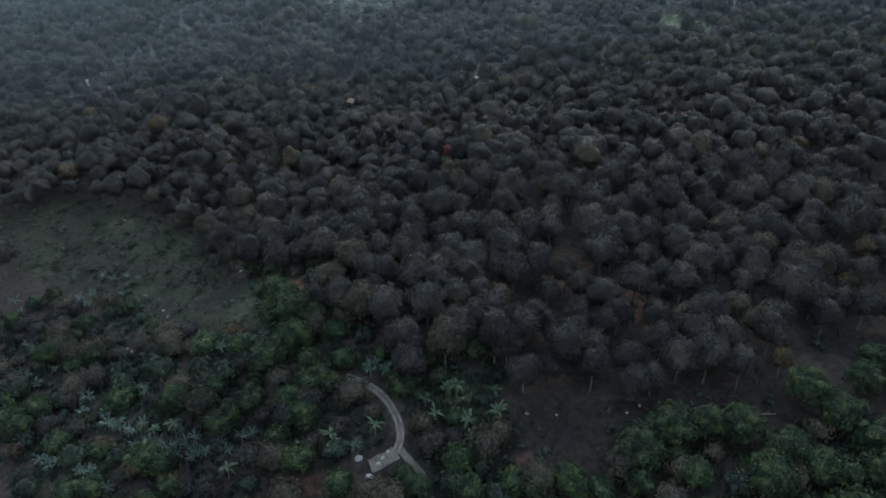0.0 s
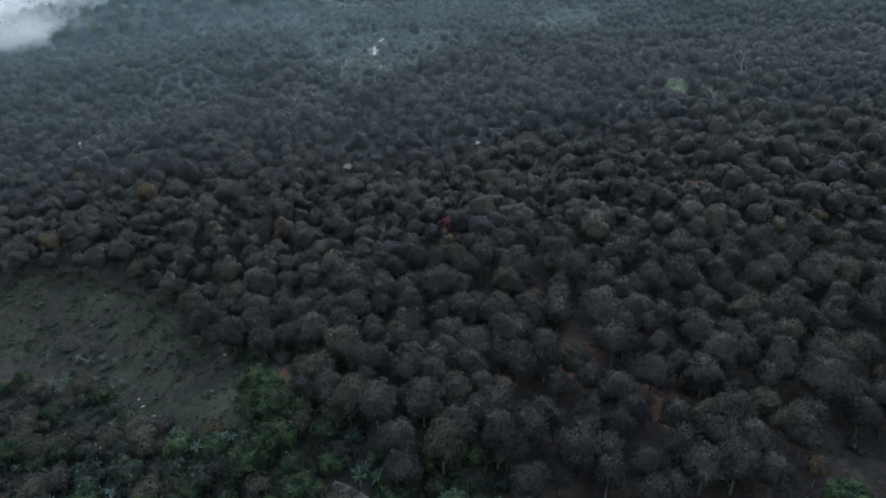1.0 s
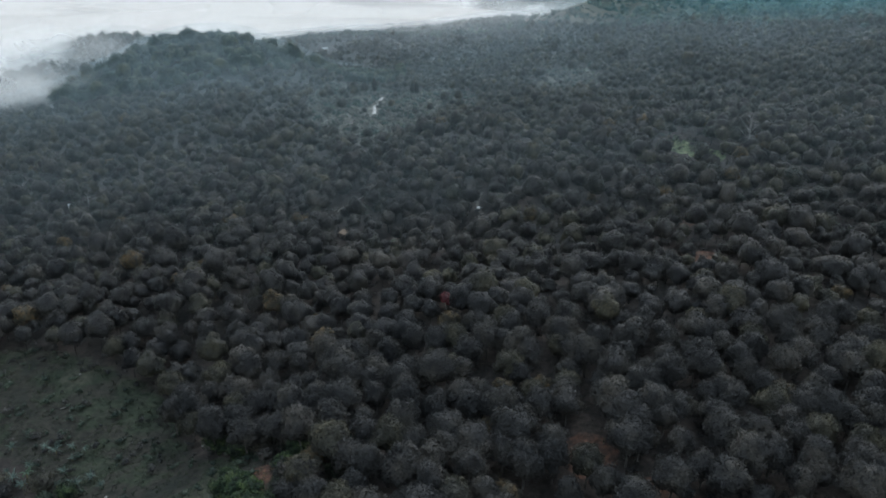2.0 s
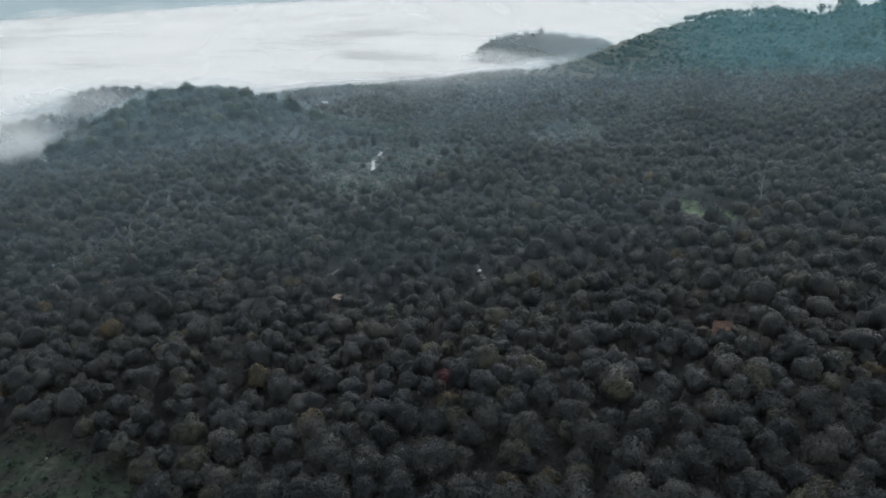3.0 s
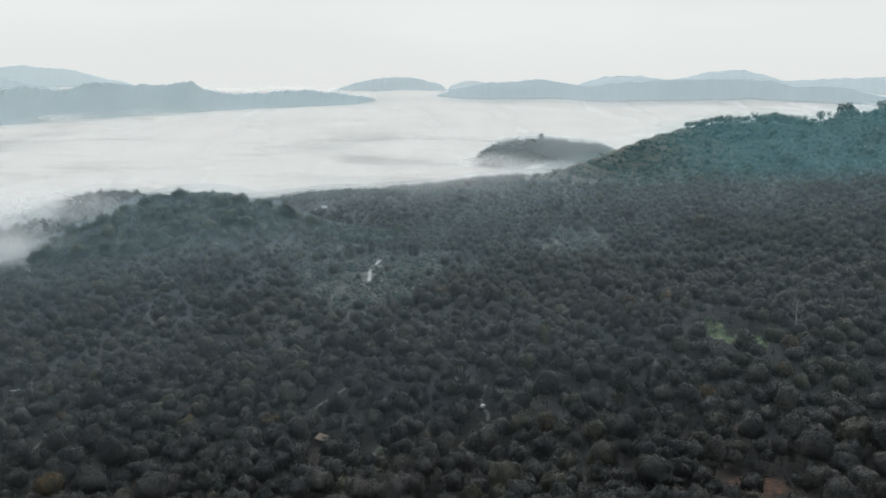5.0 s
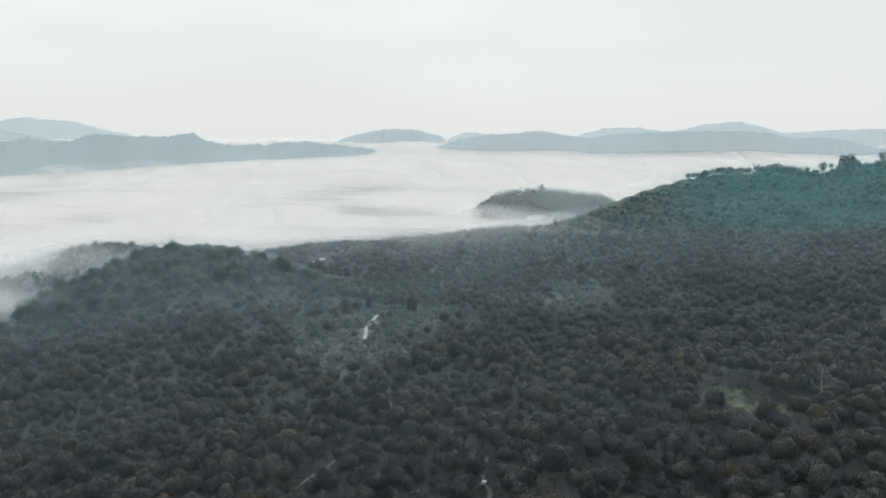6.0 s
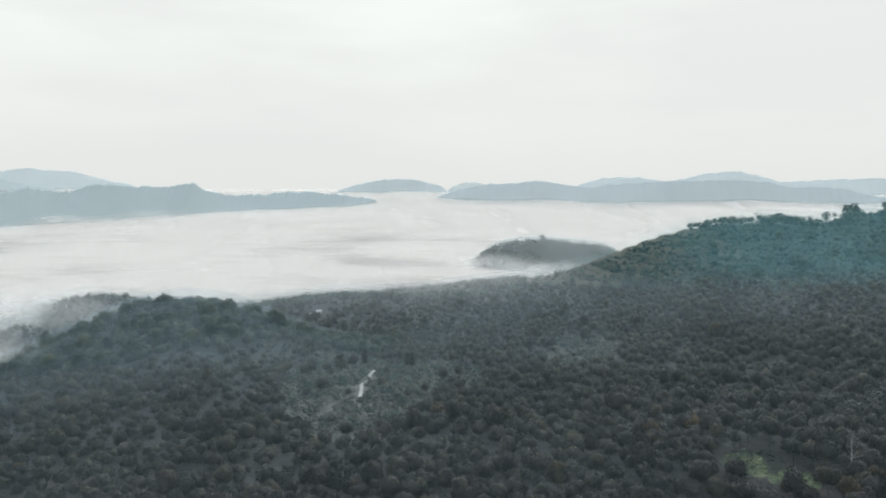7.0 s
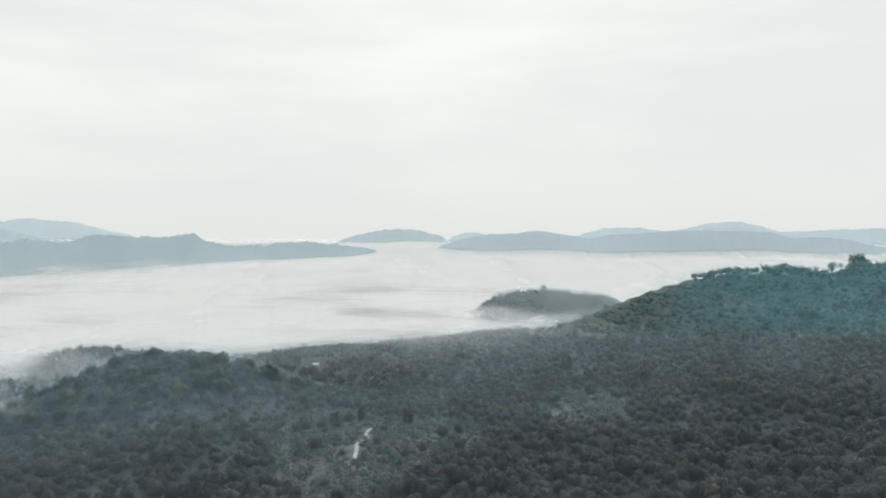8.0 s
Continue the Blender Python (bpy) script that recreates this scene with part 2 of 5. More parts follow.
def mist_material(name, colour, alpha, z_full, z_gone, patch=0.004, low=0.35, stretch=(1, 1, 3), y_gone=None, y_full=None, faded=False, detail=4.0):
    """Thin mist: part of the light passes straight on, the rest is scattered. Thins out with height and in patches."""
    m = bpy.data.materials.new(name)
    m.use_nodes = True
    nt = m.node_tree
    nt.nodes.clear()
    link = nt.links.new
    g = nt.nodes.new("ShaderNodeNewGeometry")
    sep = nt.nodes.new("ShaderNodeSeparateXYZ")
    link(g.outputs["Position"], sep.inputs[0])
    rng = nt.nodes.new("ShaderNodeMapRange")
    rng.interpolation_type = "SMOOTHSTEP"
    for i, v in enumerate((z_full, z_gone, alpha, 0.0)):
        rng.inputs[i + 1].default_value = v
    link(sep.outputs["Z"], rng.inputs[0])
    n = nt.nodes.new("ShaderNodeMapRange")
    n.interpolation_type = "SMOOTHSTEP"
    for i, v in enumerate((0.28, 0.66, low, 1.0)):
        n.inputs[i + 1].default_value = v
    link(world_noise(nt, patch, detail, stretch), n.inputs[0])
    mul = nt.nodes.new("ShaderNodeMath")
    mul.operation = "MULTIPLY"
    link(rng.outputs[0], mul.inputs[0])
    link(n.outputs[0], mul.inputs[1])
    fac = mul.outputs[0]
    if y_gone is not None:
        near = nt.nodes.new("ShaderNodeMapRange")
        near.interpolation_type = "SMOOTHSTEP"
        for i, v in enumerate((y_gone, y_full, 0.0, 1.0)):
            near.inputs[i + 1].default_value = v
        link(sep.outputs["Y"], near.inputs[0])
        mul2 = nt.nodes.new("ShaderNodeMath")
        mul2.operation = "MULTIPLY"
        link(fac, mul2.inputs[0])
        link(near.outputs[0], mul2.inputs[1])
        fac = mul2.outputs[0]
    if faded:
        edge = nt.nodes.new("ShaderNodeAttribute")
        edge.attribute_name = "thickness"
        mul3 = nt.nodes.new("ShaderNodeMath")
        mul3.operation = "MULTIPLY"
        link(fac, mul3.inputs[0])
        link(edge.outputs["Fac"], mul3.inputs[1])
        fac = mul3.outputs[0]
    d = nt.nodes.new("ShaderNodeBsdfDiffuse")
    t = nt.nodes.new("ShaderNodeBsdfTranslucent")
    d.inputs[0].default_value = t.inputs[0].default_value = (*colour, 1)
    half = node(nt, "ShaderNodeMixShader", Fac=0.4)
    link(d.outputs[0], half.inputs[1])
    link(t.outputs[0], half.inputs[2])
    clear = nt.nodes.new("ShaderNodeBsdfTransparent")
    mix = nt.nodes.new("ShaderNodeMixShader")
    link(fac, mix.inputs[0])
    link(clear.outputs[0], mix.inputs[1])
    link(half.outputs[0], mix.inputs[2])
    out = nt.nodes.new("ShaderNodeOutputMaterial")
    link(mix.outputs[0], out.inputs[0])
    return m


# ---- the lie of the land ----
# broad hills: middle x, y, spread, height
FAR_HILLS = [
    (-238, 802, 80, 55.5), (-60, 780, 170, -2.9), (650, 1420, 260, -9.5), (1000, 1350, 350, 91.3),
    (-180, 1150, 250, -36.0), (130, 1250, 200, 18.0), (-1000, 1200, 500, 15.2), (250, 1850, 350, -58.3),
    (430, 1450, 150, 73.5), (-600, 200, 350, 16.6), (-490, 1190, 75, 35.6), (-160, 1190, 90, 18.0), (-120, 1330, 130, 15.0),
    (-20, 1300, 130, 7.6), (-600, 1000, 180, -33.1), (-400, 1100, 200, 28.7), (800, 1380, 150, 21.0),
    (-475, 985, 60, 30.0), (-62, 1300, 75, -10.0), (-125, 1220, 50, 4.0), (-168, 800, 45, 8.0), (70, 1400, 70, 7.0),
]
NEAR_KNOLLS = [
    (60, 160, 60, 14.4), (-90, 190, 70, 15.2), (60, 330, 110, 6.2), (140, 400, 120, 18.3), (-150, 560, 160, 12.3),
    (230, 640, 150, -16.4), (400, 600, 250, 24.7), (-78, 190, 32, -7.3), (-95, 292, 60, 6.3), (-150, 650, 75, 9.0),
    (225, 690, 70, 14.3), (-15, 145, 28, 4.9), (80, 300, 45, -4.8), (330, 780, 80, -6.5),
    (61, 269, 45, 4.1), (-38, 160, 25, 7.9), (-79, 231, 25, -3.7), (-14, 340, 25, -7.3), (-139, 193, 35, -4.9), (9, 232, 25, 4.3), (93, 256, 35, 4.9), (-58, 241, 25, -3.6), (118, 402, 30, 3.2), (118, 778, 55, 7.0),
]


def step(v, a, b):
    s = np.clip((np.asarray(v, float) - a) / (b - a), 0, 1)
    return s * s * (3 - 2 * s)


def land(x, y):
    x, y = np.asarray(x, float), np.asarray(y, float)
    X, Y = 1500 * np.tanh(x / 1500), 2300 * np.tanh(y / 2300)
    z = -34.9 + 38.3 * X / 500 - 14.4 * Y / 500
    for a, b, s, up in FAR_HILLS + NEAR_KNOLLS:
        z = z + up * np.exp(-((x - a) ** 2 + (y - b) ** 2) / (2 * s * s))
    # terraced face of the ridge
    on_ridge = step(y, 1150, 1250) * step(x, 120, 220) * (1 - step(y, 1560, 1650))
    z = z + on_ridge * 2.4 * np.sin(z * 2 * np.pi / 11.0)
    # gullies that run down its wooded face
    face = step(x, 330, 430) * step(y, 950, 1120) * (1 - step(y, 1330, 1420))
    z = z + face * (3.0 * np.sin(x * 0.052 + 1.6 * np.sin(y * 0.012)) + 1.5 * np.sin(x * 0.121 + y * 0.02))
    # small rise and fall
    z = z + 0.8 * np.sin(x * 0.11 + 1.3 * np.sin(y * 0.05)) * np.sin(y * 0.09 + 0.7) + 0.35 * np.sin(x * 0.31 + y * 0.23)
    # the land falls away under the mist behind the ridge
    under = step(y, 1560, 1850)
    z = z * (1 - under) - 140 * under
    # wooded spur that stands out of the mist, and low rises drowned in it
    z = z + (101 * np.exp(-np.abs((x - 250) / 192) ** 6) + 9 * np.exp(-((x - 225) / 75) ** 2)) * np.exp(-((y - 1900) / 150) ** 2)
    z = z + 53 * np.exp(-((x + 235) / 130) ** 2 - ((y - 2110) / 75) ** 2) + 54 * np.exp(-((x + 560) / 190) ** 2 - ((y - 2330) / 90) ** 2)
    return z


def axis(*spans):
    out = []
    for a, b, d in spans:
        out += list(np.arange(a, b - 1e-6, d))
    return np.array(out + [spans[-1][1]])


GX = axis((-4600, -1200, 170), (-1200, -420, 26), (-420, -150, 9), (-150, 150, 3), (150, 420, 9), (420, 1200, 26), (1200, 4600, 170))
GY = axis((-1500, 60, 60), (60, 240, 2.5), (240, 480, 5), (480, 1100, 9), (1100, 1700, 9), (1700, 2300, 25), (2300, 4900, 130))
GZ = land(*np.meshgrid(GX, GY))


def ground_z(x, y):
    """Height of the ground sheet as built."""
    x, y = np.asarray(x, float), np.asarray(y, float)
    i = np.clip(np.searchsorted(GX, x) - 1, 0, len(GX) - 2)
    j = np.clip(np.searchsorted(GY, y) - 1, 0, len(GY) - 2)
    u, v = (x - GX[i]) / (GX[i + 1] - GX[i]), (y - GY[j]) / (GY[j + 1] - GY[j])
    return (GZ[j, i] * (1 - u) + GZ[j, i + 1] * u) * (1 - v) + (GZ[j + 1, i] * (1 - u) + GZ[j + 1, i + 1] * u) * v


def mesh_of(name, verts, faces, mat, smooth=False):
    """A mesh from arrays; all faces have the same number of corners."""
    verts, faces = np.asarray(verts, np.float32), np.asarray(faces, np.int32)
    me = bpy.data.meshes.new(name)
    n, k = faces.shape
    me.vertices.add(len(verts))
    me.vertices.foreach_set("co", verts.ravel())
    me.loops.add(n * k)
    me.loops.foreach_set("vertex_index", faces.ravel())
    me.polygons.add(n)
    me.polygons.foreach_set("loop_start", np.arange(0, n * k, k, dtype=np.int32))
    me.update(calc_edges=True)
    me.validate()
    if smooth:
        me.polygons.foreach_set("use_smooth", np.ones(len(me.polygons), bool))
    if mat:
        me.materials.append(mat)
    return me


def sheet(xs, ys, zs):
    X, Y = np.meshgrid(xs, ys)
    nx, ny = len(xs), len(ys)
    i = (np.arange(ny - 1)[:, None] * nx + np.arange(nx - 1)).ravel()
    return np.stack([X, Y, zs], -1).reshape(-1, 3), np.stack([i, i + 1, i + nx + 1, i + nx], -1)


def part(name, bm, mat, parent, label=""):
    me = bpy.data.meshes.new(name)
    bm.to_mesh(me)
    bm.free()
    me.materials.append(mat)
    ob = new(name, me)
    ob.parent = parent
    return tagged(ob, label)


def blot(x, y, cx, cy, rx, ry, turn=0.0):
    """Soft oval cover, 1 inside, 0 outside."""
    c, s = math.cos(radians(turn)), math.sin(radians(turn))
    u, v = ((x - cx) * c + (y - cy) * s) / rx, (-(x - cx) * s + (y - cy) * c) / ry
    return 1 - step(np.hypot(u, v), 0.7, 1.25)


def low_scrub(x, y):
    """Far clearings with low growth."""
    a = np.maximum(blot(x, y, -58, 655, 48, 150, 6), blot(x, y, -8, 692, 42, 90))
    a = np.maximum(a, blot(x, y, -62, 600, 24, 40))
    return np.maximum(a, np.maximum(blot(x, y, 112, 738, 34, 42), blot(x, y, 124, 798, 26, 36)))


def turf_cover(x, y):
    a = np.maximum(blot(x, y, -111.9, 221.3, 48, 20, -24), blot(x, y, -57.2, 172.1, 30, 13, -28))
    a = np.maximum(a, np.maximum(blot(x, y, -44.3, 155.7, 14, 9, -20), blot(x, y, -84, 197, 30, 15, -38)))
    a = np.maximum(a, np.maximum(blot(x, y, 113, 397, 11, 13, -30), blot(x, y, 121, 379, 8, 9)))
    a = np.maximum(a, np.maximum(blot(x, y, 2, 130.1, 7, 8), blot(x, y, -2, 111.7, 9, 6)))
    a = np.maximum(a, blot(x, y, -42, 366, 12, 8, 40))
    return a


def bare_cover(x, y):
    a = np.maximum(blot(x, y, 38, 122, 36, 7), blot(x, y, 20, 118.9, 14, 8))
    a = np.maximum(a, np.maximum(blot(x, y, 62, 125, 20, 5), blot(x, y, 91.9, 143.9, 14, 4)))
    return np.maximum(a, blot(x, y, -11.9, 117.2, 6, 5))


def red_cover(x, y):
    a = np.maximum(blot(x, y, 30.8, 173.1, 6, 8), blot(x, y, 39.9, 162.6, 7, 4))
    a = np.maximum(a, np.maximum(blot(x, y, 47.9, 154.8, 4, 8), blot(x, y, 105.8, 157.8, 8, 6)))
    a = np.maximum(a, np.maximum(blot(x, y, -28.7, 114, 8, 3), np.maximum(np.maximum(blot(x, y, 84, 276, 8, 8), blot(x, y, 86.9, 276.2, 6, 7)), np.maximum(blot(x, y, 78, 305, 4, 6), blot(x, y, 92, 311, 5, 5)))))
    return np.maximum(a, np.maximum(blot(x, y, -37.5, 167.3, 2.5, 8), blot(x, y, 14, 116.8, 2, 4)))


def lawn_cover(x, y):
    strip = np.maximum.reduce([blot(x, y, 111, 388, 5, 4), blot(x, y, 117, 381, 5, 4), blot(x, y, 123, 374, 5, 4)])
    a = np.maximum(blot(x, y, 112, 400, 7, 8, -30), blot(x, y, 121, 380, 6, 7))
    a = np.maximum(a, strip)
    return np.maximum(a, np.maximum(blot(x, y, 47, 251, 6, 5), 0.8 * blot(x, y, 2, 129.6, 4, 4)))


def hillside_cover(x, y):
    """The green foot and face of the ridge."""
    foot = np.interp(x, [60, 180, 223, 323, 423, 700], [1230, 1190, 1110, 1010, 900, 800])
    return step(y - foot, -60, 90) * step(x, 60, 200)


def terrace_cover(x, y):
    return hillside_cover(x, y) * (1 - step(x, 360, 500)) * step(y, 1130, 1230) * (1 - step(y, 1560, 1640))


def build_ground():
    v, f = sheet(GX, GY, GZ)
    me = mesh_of("ground", v, f, ground_material(), True)
    for name, cover in (("turf", turf_cover), ("bare", bare_cover), ("red", red_cover), ("hillside", hillside_cover), ("lawn", lawn_cover), ("clearing", low_scrub), ("terrace", terrace_cover)):
        a = me.attributes.new(name, "FLOAT", "POINT")
        a.data.foreach_set("value", (cover(v[:, 0], v[:, 1]) * (0.68 if name == "red" else 1.0)).astype(np.float32))
    tagged(new("ground", me), "dark bare soil and thin turf of a hilly orchard", "ground", kind="structure")


build_ground()


# ---- paths ----
def smooth_line(points, gap=1.0):
    p = np.array(points, float)
    d = np.r_[0, np.cumsum(np.hypot(*np.diff(p, axis=0).T))]
    s = np.linspace(0, d[-1], max(8, int(d[-1] / gap)))
    q = np.stack([np.interp(s, d, p[:, 0]), np.interp(s, d, p[:, 1])], -1)
    for _ in range(int(3 / gap) + 2):
        q[1:-1] = (q[:-2] + q[1:-1] * 2 + q[2:]) / 4
    return q


PATHS = []


def path(name, points, width, mat, label, rut=0.0, strip=False, aside=0.0, proud=0.0):
    q = smooth_line(points)
    PATHS.append((q, width, strip))
    t = np.gradient(q, axis=0)
    t /= np.hypot(*t.T)[:, None]
    side = np.stack([-t[:, 1], t[:, 0]], -1)
    q = q + side * aside
    rows = []
    for k, off in enumerate((-0.5, -0.33, -0.18, 0.0, 0.18, 0.33, 0.5)):
        wobble = np.array([noise.noise((a * 0.45, b * 0.45, k * 3.0)) for a, b in q]) * 0.22
        p = q + side * ((off + wobble * (abs(off) > 0.4)) * width)[:, None]
        lift = {0: -0.12, 6: -0.12, 1: 0.16, 5: 0.16, 3: 0.16 + rut}.get(k, 0.14)
        rows.append(np.c_[p, ground_z(p[:, 0], p[:, 1]) + lift + proud])
    v = np.stack(rows, 1)
    n, k = v.shape[:2]
    i = (np.arange(n - 1)[:, None] * k + np.arange(k - 1)).ravel()
    me = mesh_of(name, v.reshape(-1, 3), np.stack([i, i + k, i + k + 1, i + 1], -1), mat, True)
    return tagged(new(name, me), label, "road", kind="structure")


TRACK_LINE = [(-21.8, 136), (-18.9, 134.5), (-15.9, 132.8), (-13.4, 130.6), (-11, 126.7), (-9.6, 123.1), (-9.5, 120.5), (-10.7, 118.2)]
path("road", TRACK_LINE, 2.0, FAINT_TRACK, "dusty farm track with two pale wheel ruts", 0.06)
for aside in (-0.5, 0.5):
    path("wheel_rut", TRACK_LINE, 0.5, TRACK, "pale worn wheel rut of the farm track", aside=aside, proud=0.05)
path("road", [(-10.5, 118.4), (-12.9, 116.8), (-15.5, 115.8)], 3.4, FAINT_TRACK, "pale trampled yard beside the track bend")
path("road", [(-9.9, 119.2), (-8.2, 117), (-6.2, 114.8), (-4.5, 112.6), (-3.5, 107.8)], 1.7, FAINT_TRACK, "trodden branch of the farm track")
path("road", [(5, 323), (9.3, 331.3), (14, 337.9), (17.4, 343.3), (17.6, 348), (15.8, 353), (15.5, 361), (18, 370)], 1.8, FAINT_TRACK, "pale dusty track where the truck is parked", 0.08, True)
path("road", [(-51, 358), (-49, 363), (-44.5, 372.5), (-40, 381.7), (-37, 387)], 1.2, TRACK, "narrow pale path between orchard trees", 0.0, True)
path("road", [(-25, 328.5), (-23, 326.5), (-18.7, 321.3), (-15.5, 314.4), (-10.8, 309), (-6, 303)], 1.4, FAINT_TRACK, "narrow pale path between orchard trees", 0.0, True)
path("road", [(-19.8, 260.9), (-18.1, 264), (-9.8, 275.5), (-6.9, 280.2)], 1.3, FAINT_TRACK, "narrow pale path between orchard trees", 0.0, True)
path("road", [(-19, 342), (-21, 333), (-23, 322)], 2.0, FAINT_TRACK, "trodden earth path between orchard trees")
path("road", [(34.3, 230.3), (38.4, 222.5), (41.6, 217.8), (45.8, 212.8)], 1.8, FAINT_TRACK, "trodden earth path between orchard trees")
path("road", [(-52, 745), (-54, 720), (-50, 695), (-55, 672), (-52, 640), (-50, 612)], 3.0, PALE_TRACK, "pale track through the low far clearing")
path("road", [(-62, 590), (-66, 560), (-74, 540)], 1.8, FAINT_TRACK, "pale track leaving the far clearing")


path("road", [(-152, 372), (-148, 362), (-147, 352), (-143, 343)], 3.4, FAINT_TRACK, "trodden earth yard between orchard trees", 0.0, True)


def path_free(x, y, margin, strips=False):
    ok = np.ones(len(x), bool)
    for q, width, strip in PATHS:
        if strips and not strip:
            continue
        for a, b in q[::2]:
            ok &= (x - a) ** 2 + (y - b) ** 2 > (width / 2 + margin) ** 2
    return ok


# ---- foliage shapes ----
def ico(level):
    bm = bmesh.new()
    bmesh.ops.create_icosphere(bm, subdivisions=level, radius=1)
    v = np.array([p.co[:] for p in bm.verts])
    f = np.array([[p.index for p in q.verts] for q in bm.faces])
    bm.free()
    return v / np.linalg.norm(v, axis=1)[:, None], f


ICOS = {1: ico(1), 2: ico(2), 3: ico(3)}


def crown(rng, radius, height, clumps, cards, leaf=0.5, under=-0.3, lump=0.36, heart=0.80, level=2, loose=0.30):
    """Triangles of a crown: a heart of rounded lobes, and over it clumps of many loose leaves. Its foot is at z = 0."""
    i = np.arange(clumps) + 0.5
    zz = 1 - (1 - under) * i / clumps
    az = i * 2.39996 + rng.uniform(0, 6.3)
    flat = np.sqrt(np.maximum(0, 1 - zz * zz))
    d = np.stack([flat * np.cos(az), flat * np.sin(az), zz], -1) + rng.normal(0, 0.14, (clumps, 3))
    d /= np.linalg.norm(d, axis=1)[:, None]
    shape = np.array([radius * rng.uniform(0.80, 1.16), radius * rng.uniform(0.80, 1.16), height * 0.55])
    size = radius * lump * rng.uniform(0.75, 1.3, clumps)
    reach = np.maximum(0.3, rng.uniform(0.80, 1.10, clumps) - size / radius * 0.8)
    c = d * shape * reach[:, None]
    c[:, 2] += height * 0.45
    ico_v, ico_f = ICOS[level]
    # the heart swells to the outside of the lobes that stand round it
    mid = (c - np.array([0, 0, height * 0.45])) / shape
    ball = size / radius * 0.98
    along = ico_v @ mid.T
    inside = ball ** 2 - (mid ** 2).sum(1) + along ** 2
    out = np.where(inside > 0, along + np.sqrt(np.maximum(inside, 0)), 0).max(1)
    ragged = np.maximum(out, 0.52) + rng.uniform(-0.14, 0.08, len(ico_v))
    core = ico_v * (ragged * heart)[:, None] * shape
    if level > 1:
        in_v, in_f = ICOS[level - 1]
        pith = in_v * (0.70 * heart + rng.uniform(-0.06, 0.06, len(in_v)))[:, None] * shape
        core, ico_f = np.concatenate([core, pith]), np.concatenate([ico_f, in_f + len(core)])
    core[:, 2] = np.maximum(core[:, 2], under * height * 0.5) + height * 0.45
    m = clumps * cards
    who = np.repeat(np.arange(clumps), cards)
    u = rng.normal(0, 1, (m, 3))
    u = u / np.linalg.norm(u, axis=1)[:, None] + d[who] * 0.85 + np.array([0, 0, 0.25])
    u /= np.linalg.norm(u, axis=1)[:, None]
    p = c[who] + u * (size[who] * rng.uniform(0.80, 1.14, m))[:, None]
    nrm = u + d[who] * 0.4 + rng.normal(0, loose, (m, 3))
    nrm /= np.linalg.norm(nrm, axis=1)[:, None]
    a = np.cross(nrm, rng.normal(0, 1, (m, 3)))
    a /= np.linalg.norm(a, axis=1)[:, None]
    b = np.cross(nrm, a)
    sz = leaf * rng.uniform(0.6, 1.4, (m, 1))
    tri = np.stack([p - a * sz - b * sz * 0.5, p - a * sz * 0.6 + b * sz * 0.6, p + a * sz * 1.2], 1)
    n = len(core)
    return np.concatenate([core, tri.reshape(-1, 3)]), np.concatenate([ico_f, np.arange(m * 3).reshape(-1, 3) + n])


def limb(bm, a, b, ra, rb, sides=6):
    """A tapered, slightly bent limb from a to b."""
    a, b = Vector(a), Vector(b)
    d = (b - a).normalized()
    s = d.orthogonal().normalized()
    t = d.cross(s)
    mid = (a + b) / 2 + (s * random.uniform(-1, 1) + t * random.uniform(-1, 1)) * (b - a).length * 0.05
    rings = []
    for p, r in ((a, ra), (mid, (ra + rb) / 2), (b, rb)):
        rings.append([bm.verts.new(p + (s * math.cos(w) + t * math.sin(w)) * r) for w in np.linspace(0, 2 * math.pi, sides, endpoint=False)])
    for lo, hi in zip(rings, rings[1:]):
        for k in range(sides):
            bm.faces.new((lo[k], lo[(k + 1) % sides], hi[(k + 1) % sides], hi[k]))
    bm.faces.new(rings[-1])


def trunk_bm(height, radius, spread, limbs=4):
    bm = bmesh.new()
    fork = height * 0.55
    limb(bm, (0, 0, -0.6), (random.uniform(-0.2, 0.2), random.uniform(-0.2, 0.2), fork), radius * 1.25, radius * 0.8, 7)
    for k in range(limbs):
        w = k * 2 * math.pi / limbs + random.uniform(-0.4, 0.4)
        limb(bm, (0, 0, fork * random.uniform(0.85, 1.0)), (math.cos(w) * spread, math.sin(w) * spread, height * random.uniform(0.85, 1.1)), radius * 0.6, radius * 0.2, 5)
    return bm


def tree_kind(name, seed, crown_args, trunk_args, leaf, bark, label, category="tree", group=""):
    """One tree with its parts, at the origin."""
    rng = np.random.default_rng(seed)
    random.seed(seed)
    base = tagged(new(name), label, category, group)
    part("trunk", trunk_bm(*trunk_args), bark, base)
    lift = crown_args.pop("lift")
    v, f = crown(rng, **crown_args)
    v[:, 2] += lift
    top = new("crown", mesh_of("crown", v, f, leaf, True))
    top.parent = base
    return base


def stand(ob, x, y, turn=0.0, size=1.0, tall=1.0, sink=0.0):
    m = pose(x, y, float(ground_z(x, y)) - sink, 0, 0, turn)
    made = copy_thing(ob, m)
    made.scale = (size, size, size * tall)
    return made


def discard(ob):
    for o in (*ob.children_recursive, ob):
        bpy.data.objects.remove(o)


